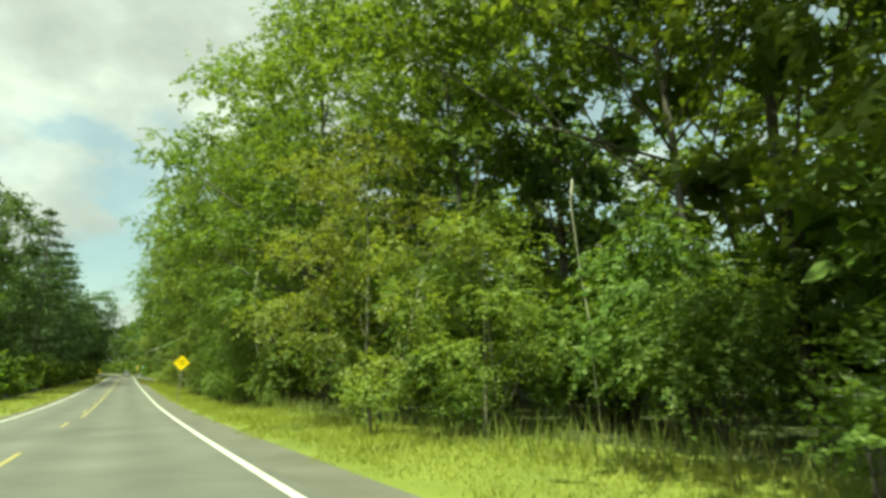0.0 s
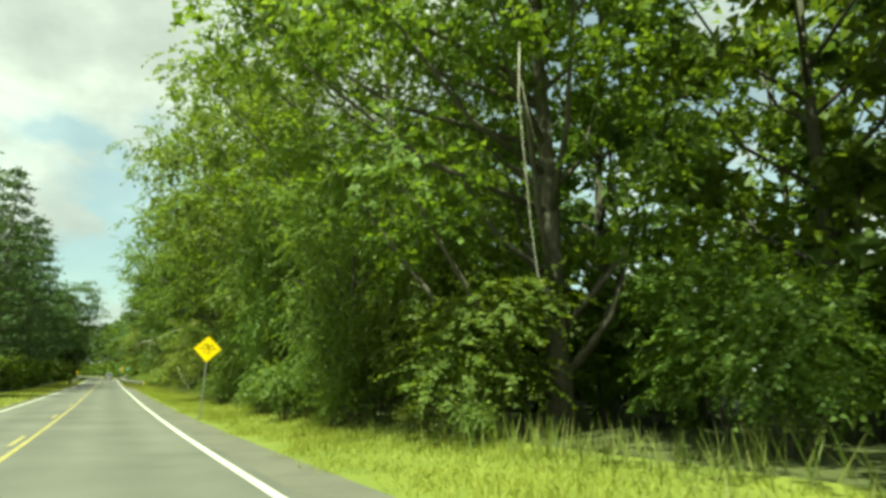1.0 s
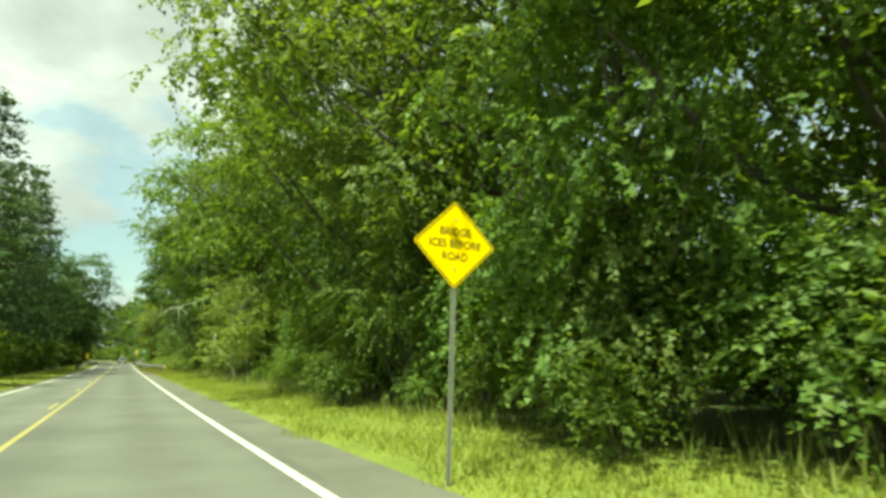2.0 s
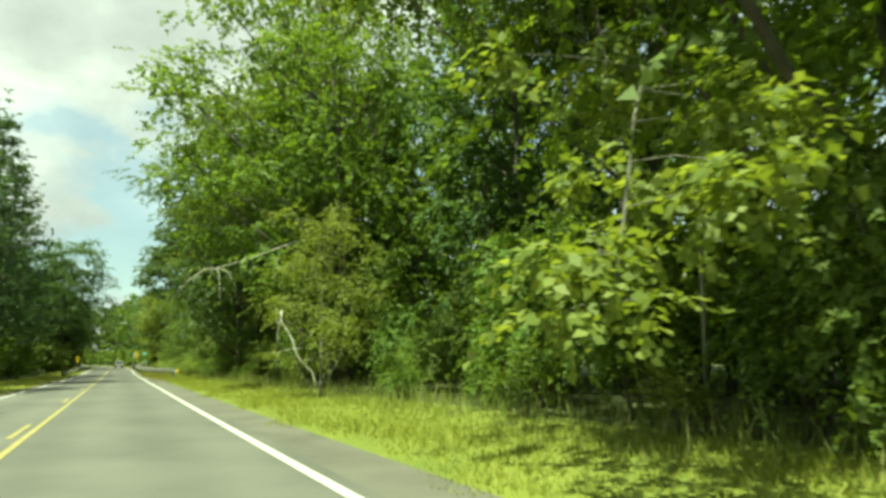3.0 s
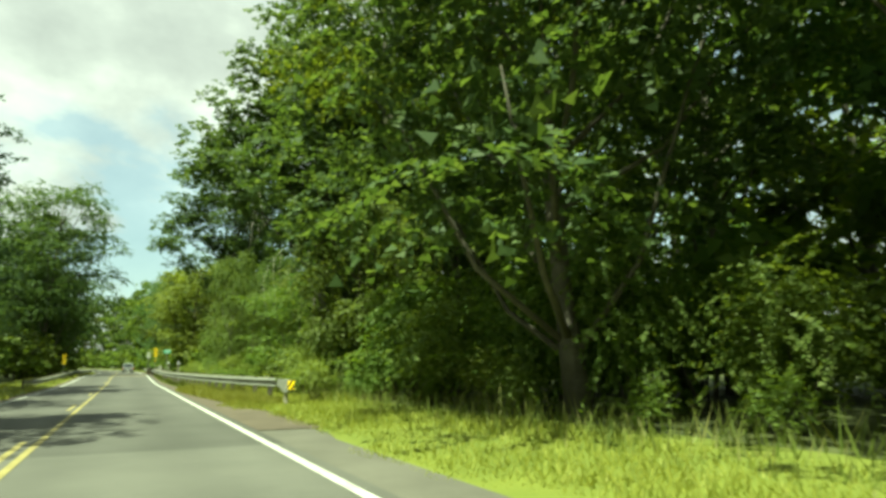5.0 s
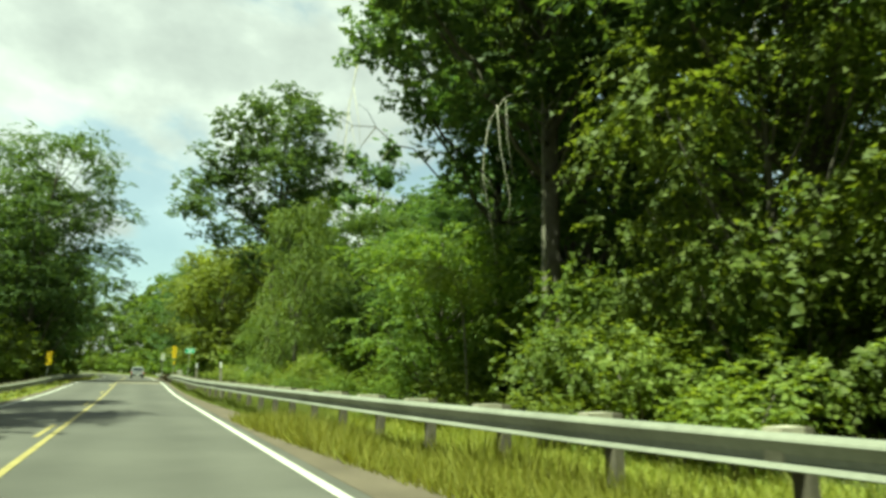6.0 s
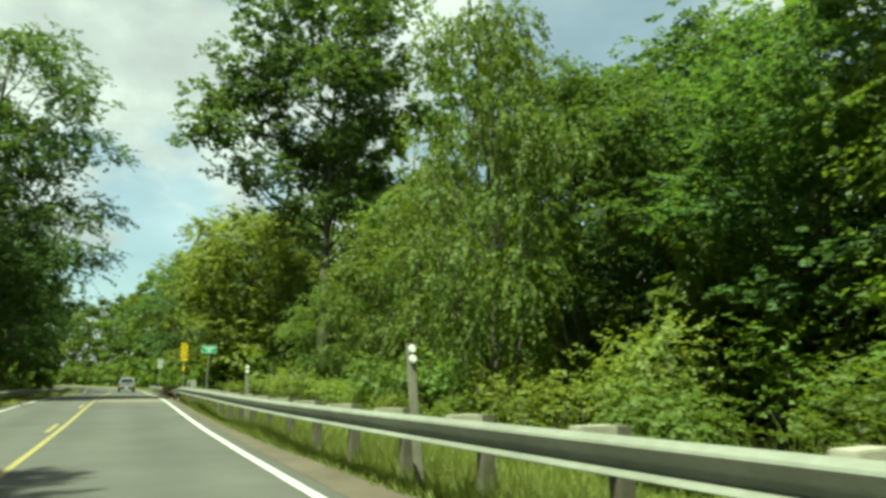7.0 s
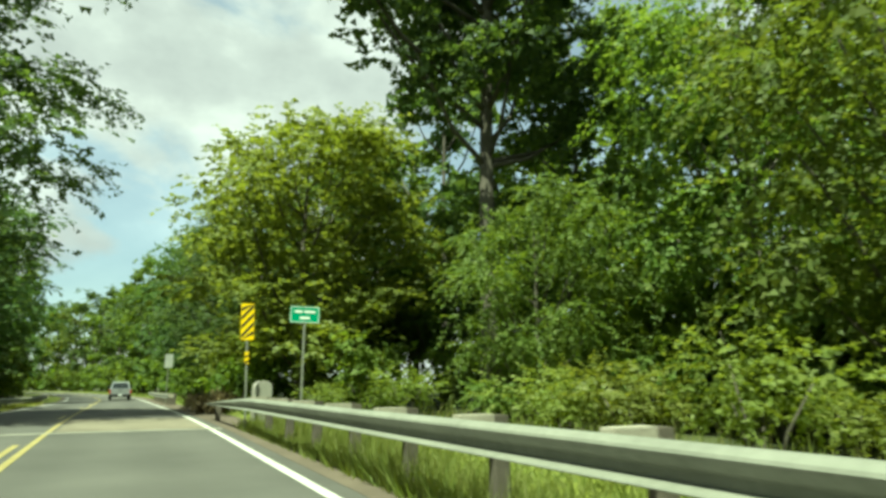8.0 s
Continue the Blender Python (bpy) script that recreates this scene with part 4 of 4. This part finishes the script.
def ring_shape(w, h, r, band, y0, y1, cx, cz, turn=0.0):
    """A raised border band."""
    o, i = rounded(w, h, r, cx, cz, turn), rounded(w - 2 * band, h - 2 * band, max(r - band, 0.005), cx, cz, turn)
    bm = bmesh.new()
    n = len(o)
    vo = [[bm.verts.new((x, y, z)) for x, z in c] for y in (y0, y1) for c in (o, i)]
    for k in range(n):
        j = (k + 1) % n
        bm.faces.new((vo[0][k], vo[0][j], vo[1][j], vo[1][k]))
        bm.faces.new((vo[2][k], vo[3][k], vo[3][j], vo[2][j]))
        bm.faces.new((vo[0][k], vo[2][k], vo[2][j], vo[0][j]))
        bm.faces.new((vo[1][k], vo[1][j], vo[3][j], vo[3][k]))
    bmesh.ops.recalc_face_normals(bm, faces=bm.faces)
    return bm


def channel_post(h, parent, mat=STEEL, w=0.06, y=0.03, label=""):
    """A U-channel sign post."""
    prof = [(-w / 2, 0), (-w / 2, 0.006), (-w / 4, 0.006), (-w / 4, 0.035), (w / 4, 0.035), (w / 4, 0.006), (w / 2, 0.006), (w / 2, 0), (w / 4 - 0.006, 0), (w / 4 - 0.006, 0.029), (-w / 4 + 0.006, 0.029), (-w / 4 + 0.006, 0)]
    bm = bmesh.new()
    a = [bm.verts.new((x, y + d, -0.4)) for x, d in prof]
    b = [bm.verts.new((x, y + d, h)) for x, d in prof]
    n = len(a)
    for i in range(n):
        bm.faces.new((a[i], a[(i + 1) % n], b[(i + 1) % n], b[i]))
    bm.faces.new(b)
    bmesh.ops.recalc_face_normals(bm, faces=bm.faces)
    return part("post", bm, mat, parent, label)


def bolt(x, z, y, parent):
    bm = bmesh.new()
    bmesh.ops.create_cone(bm, cap_ends=True, segments=8, radius1=0.012, radius2=0.010, depth=0.01)
    bmesh.ops.transform(bm, matrix=Matrix.Translation((x, y, z)) @ Matrix.Rotation(radians(90), 4, "X"), verts=bm.verts)
    return part("bolt", bm, STEEL, parent)


def set_at(ob, x, y, z, turn=0.0, lean=0.0):
    ob.matrix_basis = pose(x, y, z, 0, lean, turn)
    return ob


# diamond warning sign
S = tagged(new("warning_sign"), "yellow diamond warning sign with black lettering on a steel post", "road sign")
zc = 2.72
panel = part("panel", flat_shape(rounded(0.762, 0.762, 0.04, 0, zc, 45), 0.0, 0.004), SIGN_YELLOW, S)
part("border", ring_shape(0.735, 0.735, 0.035, 0.014, -0.002, 0.0, 0, zc, 45), SIGN_BLACK, S)
lettering("BRIDGE", 0.135, 0, zc + 0.15, -0.003, SIGN_BLACK, panel)
lettering("ICES BEFORE", 0.135, 0, zc, -0.003, SIGN_BLACK, panel)
lettering("ROAD", 0.135, 0, zc - 0.15, -0.003, SIGN_BLACK, panel)
channel_post(zc + 0.35, S, y=0.006)
bolt(0, zc + 0.3, -0.004, S), bolt(0, zc - 0.3, -0.004, S)
set_at(S, 3.43, 47.8, float(grade(47.8)), -3, 1.5)


def object_marker(name, flip, label):
    o = tagged(new(name), label, "road sign", "object markers")
    w, h = 0.32, 0.92
    p = part("panel", flat_shape(rounded(w, h, 0.03, 0, 0), 0.0, 0.004), SIGN_YELLOW, o)
    for k in range(-4, 5):
        c = k * 0.225 + 0.02
        s = 1 if flip else -1
        # each stripe is cut to the panel's edges
        pts = [(-w / 2 + 0.012, c - s * -w / 2 - 0.048), (w / 2 - 0.012, c - s * w / 2 - 0.048), (w / 2 - 0.012, c - s * w / 2 + 0.048), (-w / 2 + 0.012, c - s * -w / 2 + 0.048)]
        quad = [(x, max(-h / 2 + 0.012, min(h / 2 - 0.012, z))) for x, z in pts]
        if max(q[1] for q in quad) - min(q[1] for q in quad) < 0.03:
            continue
        bm = bmesh.new()
        bm.faces.new([bm.verts.new((x, -0.004, z)) for x, z in quad])
        bmesh.ops.remove_doubles(bm, verts=bm.verts, dist=0.001)
        if bm.faces:
            part("stripe", bm, SIGN_BLACK, p)
        else:
            bm.free()
    bolt(0, 0.3, -0.006, o), bolt(0, -0.3, -0.006, o)
    return o


M1 = object_marker("object_marker", False, "black and yellow striped object marker beside the guard rail")
channel_post(0.42, M1, y=0.006)
bm = boxed(-0.021, 0.021, 0.006, 0.04, -3.1, -0.4)
part("post", bm, STEEL, M1)
small = part("lower_plate", flat_shape(rounded(0.10, 0.30, 0.01, 0, -0.90), 0.0, 0.005), SIGN_YELLOW, M1, "small yellow and black plate on the post")
for z in (-1.0, -0.86):
    part("stripe", flat_shape(((-0.046, z - 0.05), (0.046, z), (0.046, z + 0.05), (-0.046, z)), -0.003, 0.0), SIGN_BLACK, small)
set_at(M1, 2.61, 177.6, 3.05, -2, -2.2)
M2 = object_marker("object_marker", True, "black and yellow striped object marker across the road")
part("post", boxed(-0.03, 0.03, 0.006, 0.04, -2.4, 0.42), STEEL, M2)
set_at(M2, -5.8, 174, 2.22, 2, 0)

# green name sign
S = tagged(new("name_sign"), "green name sign with white border on a slim steel post", "road sign")
p = part("panel", flat_shape(rounded(0.71, 0.40, 0.03, 0, 0), 0.0, 0.004), SIGN_GREEN, S)
part("border", ring_shape(0.69, 0.38, 0.025, 0.014, -0.003, 0.0, 0, 0), SIGN_WHITE, S)
for z, spans in ((0.07, ((-0.25, -0.06), (-0.02, 0.25))), (-0.08, ((-0.12, 0.12),))):
    for a, b in spans:
        part("writing_bar", boxed(a, b, -0.004, 0.0, z - 0.028, z + 0.028), SIGN_WHITE, p)
part("post", boxed(-0.022, 0.022, 0.006, 0.045, -2.9, 0.17), STEEL, S)
bolt(0, 0.14, -0.004, S), bolt(0, -0.14, -0.004, S)
set_at(S, 3.72, 176.3, 3.14, -3)

# sign seen from behind, further on
S = tagged(new("regulatory_sign"), "small pale upright sign on a thin steel post", "road sign")
part("panel", flat_shape(rounded(0.50, 0.90, 0.04, 0, 0), 0.0, 0.004), SIGN_BACK, S)
part("post", boxed(-0.024, 0.024, 0.006, 0.04, -3.0, 0.4), STEEL, S)
set_at(S, 2.78, 207.5, 3.36)

# ---- guard rails ----
W_PROFILE = [(0.0, -0.135), (-0.02, -0.132), (-0.088, -0.122), (-0.098, -0.114), (-0.09, -0.102), (-0.03, -0.082), (0.0, -0.070), (0.0, -0.020), (-0.02, 0.0), (-0.085, 0.062), (-0.098, 0.078), (-0.09, 0.098), (-0.04, 0.128), (0.0, 0.135)]


def resample(line, step):
    pts = [Vector((x + float(bend(y)), y, 0)) for x, y in line]
    out, carry = [pts[0].copy()], 0.0
    for a, b in zip(pts, pts[1:]):
        L, d = (b - a).length, step - carry
        while d <= L:
            out.append(a.lerp(b, d / L))
            d += step
        carry = L - (d - step)
    return out


def drop(y, side):
    """The near rail comes down towards the bridge."""
    return float(np.interp(y, (164, 178), (0.0, -0.15))) if side > 0 and y < 190 else 0.0


def rail_panel(a, b, side, parent, height):
    d = (b - a).normalized()
    out = Vector((d.y, -d.x, 0)) * side
    bm = bmesh.new()
    rows = []
    for p in (a, a.lerp(b, 0.5), b + d * 0.12):
        z = float(grade(p.y)) + drop(p.y, side) + height - 0.135
        rows.append([[bm.verts.new((p.x + out.x * (u + th), p.y + out.y * (u + th), z + h)) for u, h in W_PROFILE] for th in (0.0, 0.004)])
    n = len(W_PROFILE)
    for k in range(len(rows) - 1):
        for th in (0, 1):
            for i in range(n - 1):
                q = (rows[k][th][i], rows[k][th][i + 1], rows[k + 1][th][i + 1], rows[k + 1][th][i])
                bm.faces.new(q if th else q[::-1])
        for i in (0, n - 1):
            bm.faces.new((rows[k][0][i], rows[k + 1][0][i], rows[k + 1][1][i], rows[k][1][i]))
    bmesh.ops.recalc_face_normals(bm, faces=bm.faces)
    return part("rail_panel", bm, STEEL, parent)


def guard_rail(line, side, label, height=0.91, spacing=1.905):
    root = tagged(new("guard_rail"), label, "guard rail")
    pts = resample(line, spacing)
    for i in range(0, len(pts) - 2, 2):
        rail_panel(pts[i], pts[i + 2], side, root, height)
    for i, p in enumerate(pts[1:-1] if side > 0 else pts):
        q = pts[min(i + 1, len(pts) - 1)] - pts[max(i - 1, 0)]
        a = math.atan2(q.y, q.x) - math.pi / 2
        z = float(grade(p.y)) + drop(p.y, side)
        m = Matrix.Translation((p.x, p.y, z)) @ Matrix.Rotation(a, 4, "Z")
        bm = boxed(0.03 * side, 0.40 * side, -0.07, 0.07, height - 0.22, height + 0.03, bevel=0.008)
        bm.transform(m)
        part("offset_block", bm, POST_WOOD, root)
        bm = boxed(0.405 * side, 0.55 * side, -0.07, 0.07, -0.3, height + 0.02, bevel=0.008)
        bm.transform(m)
        part("post", bm, POST_SHADED, root)
    return root, pts


rail, rail_pts = guard_rail(R_LINE, 1, "galvanised steel guard rail on timber posts along the verge")
# the far end tapers down to a tip at the bridge
tip = bmesh.new()
p0 = rail_pts[(len(rail_pts) - 1) // 2 * 2]
rows_t = []
for f in (0.0, 0.15, 0.3, 0.45, 0.6, 0.75, 0.9, 1.0):
    yy = p0.y + (182.7 - p0.y) * f
    low = float(grade(p0.y)) + drop(p0.y, 1) + 0.91 - 0.27 + (0.03 if f else 0.0) * f
    keep = 1.0 - 0.86 * f ** 1.15
    rows_t.append([[tip.verts.new((p0.x + u + th - 0.05 * f * f, yy, low + (h + 0.135) * keep)) for u, h in W_PROFILE] for th in (0.0, 0.004)])
for r0, r1 in zip(rows_t, rows_t[1:]):
    for th in (0, 1):
        for i in range(len(W_PROFILE) - 1):
            tip.faces.new((r0[th][i], r0[th][i + 1], r1[th][i + 1], r1[th][i]))
    for i in (0, len(W_PROFILE) - 1):
        tip.faces.new((r0[0][i], r1[0][i], r1[1][i], r0[1][i]))
bmesh.ops.recalc_face_normals(tip, faces=tip.faces)
part("rail_tip", tip, STEEL, rail, "tapered steel rail end")
part("tip_post", boxed(p0.x + 0.06, p0.x + 0.2, 181.6, 181.74, float(grade(181.7)) - 0.3, float(grade(181.7)) + 0.42, bevel=0.008), POST_SHADED, rail)
# end terminal: a boxy steel head behind a striped plate that faces the traffic
gz = float(grade(123.6))
along = Vector((0.37, -0.93, 0))
head = bmesh.new()
sections = ((0.0, 0.05, 0.64, 0.90), (0.20, 0.07, 0.60, 0.90), (0.38, 0.12, 0.47, 0.89), (0.60, 0.15, 0.45, 0.88), (0.70, 0.16, 0.47, 0.86))
rings = []
for d, w, z0, z1 in sections:
    c = Vector((4.44, 122.95, 0)) + along * d
    n = Vector((along.y, -along.x, 0)) * -1
    rings.append([head.verts.new((c.x + n.x * o, c.y + n.y * o, gz + z)) for o, z in ((-w / 2, z0), (w / 2, z0), (w / 2, z1), (-w / 2, z1))])
for p, q in zip(rings, rings[1:]):
    for k in range(4):
        head.faces.new((p[k], p[(k + 1) % 4], q[(k + 1) % 4], q[k]))
head.faces.new(rings[0]), head.faces.new(rings[-1])
bmesh.ops.recalc_face_normals(head, faces=head.faces)
bmesh.ops.bevel(head, geom=list(head.edges), offset=0.012, segments=2, affect="EDGES")
part("end_terminal", head, STEEL, rail, "boxy pale steel end terminal")
bm_m = pose(4.72, 122.2, gz + 0.70, 0, 0, -24)
plate = flat_shape(rounded(0.215, 0.285, 0.01), 0.0, 0.006)
plate.transform(bm_m)
ep = part("end_plate", plate, SIGN_YELLOW, rail, "yellow and black striped end plate")
for outline in (((-0.1, -0.135), (-0.092, -0.135), (0.062, 0.135), (-0.003, 0.135), (-0.1, -0.035)), ((-0.012, -0.135), (0.058, -0.135), (0.1, -0.061), (0.1, 0.061))):
    bm = flat_shape(outline, -0.003, 0.0)
    bm.transform(bm_m)
    part("stripe", bm, SIGN_BLACK, ep)
part("terminal_post", boxed(4.60, 4.72, 122.55, 122.67, -0.3, 0.5, bevel=0.01), POST_WOOD, rail)

L_LINE = [(-5.6, 150), (-5.55, 185), (-5.5, 205), (-5.5, 230)]
guard_rail(L_LINE, -1, "galvanised steel guard rail across the road", 0.5)
F_LINE = [(2.75, 204), (2.85, 212), (3.2, 236)]
guard_rail(F_LINE, 1, "galvanised steel guard rail further along the road", 0.66)


# rounded concrete post at the end of the bridge
root = tagged(new("bridge_post"), "weathered pale concrete bridge end post with a rounded top", "post")
arch = [(-0.21, -0.5), (-0.21, 1.0)] + [(-0.21 * math.cos(radians(a)), 1.0 + 0.17 * math.sin(radians(a))) for a in range(20, 161, 20)] + [(0.21, 1.0), (0.21, -0.5)]
bm = flat_shape(arch, 0.0, 0.5)
bmesh.ops.bevel(bm, geom=list(bm.edges), offset=0.012, segments=2, affect="EDGES")
part("shaft", bm, CONCRETE, root)
set_at(root, 3.18, 177.9, float(grade(177.9)))

# wooden reflector posts behind the rail
def reflector_post(x, y, lean):
    root = tagged(new("reflector_post"), "weathered timber post with two round white reflectors", "post", "reflector posts")
    part("shaft", boxed(-0.050, 0.050, -0.04, 0.04, -0.4, 1.74, bevel=0.012), POST_WEATHERED, root)
    for z in (1.67, 1.55):
        bm = bmesh.new()
        bmesh.ops.create_cone(bm, cap_ends=True, segments=16, radius1=0.048, radius2=0.04, depth=0.02)
        bmesh.ops.transform(bm, matrix=Matrix.Translation((0, -0.07, z)) @ Matrix.Rotation(radians(90), 4, "X"), verts=bm.verts)
        part("reflector", bm, SIGN_WHITE, root)
    return set_at(root, x, y, float(grade(y)), 0, lean)


reflector_post(3.20, 148.85, -5)
reflector_post(3.15, 160.4, -3)


# ---- pickup truck ----
def pickup(x, y):
    t = tagged(new("pickup_truck"), "silver pickup truck seen from behind in its lane", "pickup truck")

    def shell(name, prof, half, mat, label="", taper=None):
        """A body part from a side outline (y, z), as wide as half on both sides."""
        bm = bmesh.new()
        rows = []
        for sx in (-1, 1):
            rows.append([bm.verts.new((sx * (half - (taper(z) if taper else 0)), yy, z)) for yy, z in prof])
        n = len(prof)
        bm.faces.new(rows[0])
        bm.faces.new(rows[1][::-1])
        for i in range(n):
            j = (i + 1) % n
            bm.faces.new((rows[0][i], rows[1][i], rows[1][j], rows[0][j]))
        bmesh.ops.recalc_face_normals(bm, faces=bm.faces)
        bmesh.ops.bevel(bm, geom=list(bm.edges), offset=0.03, segments=2, affect="EDGES")
        return part(name, bm, mat, t, label)

    shell("body", [(0, 0.5), (0, 1.08), (2.0, 1.08), (2.05, 1.1), (4.0, 1.1), (5.1, 0.98), (5.2, 0.55), (5.2, 0.4), (0.1, 0.42)], 0.9, TRUCK_PAINT)
    shell("cab", [(1.95, 1.08), (2.12, 1.66), (2.4, 1.73), (3.3, 1.71), (4.0, 1.1)], 0.84, TRUCK_PAINT, taper=lambda z: max(0, z - 1.1) * 0.22)
    bm = boxed(-0.80, 0.80, -0.012, 0.0, 0.56, 1.04, bevel=0.005)
    part("tailgate", bm, TRUCK_PAINT, t)
    part("tailgate_handle", boxed(-0.12, 0.12, -0.03, -0.012, 0.93, 0.98), GLASS_DARK, t)
    bm = bmesh.new()
    bm.faces.new([bm.verts.new(c) for c in ((-0.70, 1.975, 1.13), (0.70, 1.975, 1.13), (0.62, 2.115, 1.62), (-0.62, 2.115, 1.62))])
    bmesh.ops.translate(bm, vec=(0, -0.03, 0), verts=bm.verts)
    part("rear_window", bm, GLASS_DARK, t)
    part("bumper", boxed(-0.92, 0.92, -0.14, 0.03, 0.42, 0.60, bevel=0.03), RUBBER, t, "dark rear bumper")
    part("number_plate", boxed(-0.16, 0.16, -0.15, -0.14, 0.45, 0.58), SIGN_WHITE, t)
    for s in (-1, 1):
        part("tail_lamp", boxed(s * 0.86 - 0.055, s * 0.86 + 0.055, -0.02, 0.03, 0.64, 1.0, bevel=0.01), LAMP_RED, t, "red tail lamp")
        part("door_mirror", boxed(s * 1.0 - 0.1, s * 1.0 + 0.1, 3.6, 3.68, 1.12, 1.32, bevel=0.02), GLASS_DARK, t)
        for yy in (1.05, 4.2):
            bm = bmesh.new()
            bmesh.ops.create_cone(bm, cap_ends=True, segments=24, radius1=0.36, radius2=0.36, depth=0.24)
            bmesh.ops.bevel(bm, geom=[e for e in bm.edges if len(e.link_faces) == 2 and any(len(f.verts) > 4 for f in e.link_faces)], offset=0.04, segments=2, affect="EDGES")
            bmesh.ops.transform(bm, matrix=Matrix.Translation((s * 0.80, yy, 0.36)) @ Matrix.Rotation(radians(90), 4, "Y"), verts=bm.verts)
            w = part("wheel", bm, RUBBER, t)
            bm = bmesh.new()
            bmesh.ops.create_cone(bm, cap_ends=True, segments=20, radius1=0.22, radius2=0.18, depth=0.26)
            bmesh.ops.transform(bm, matrix=Matrix.Translation((s * 0.80, yy, 0.36)) @ Matrix.Rotation(radians(90), 4, "Y"), verts=bm.verts)
            part("rim", bm, CHROME, w)
    # black panel added below the body in place of the shade there
    part("underbody_shade_panel", boxed(-0.7, 0.7, 0.2, 4.9, 0.34, 0.44), RUBBER, t, "black panel standing in for the shade under the truck")
    t.matrix_basis = pose(x, y, float(grade(y)) - 0.03, 0.5, 0, 0.5)
    return t


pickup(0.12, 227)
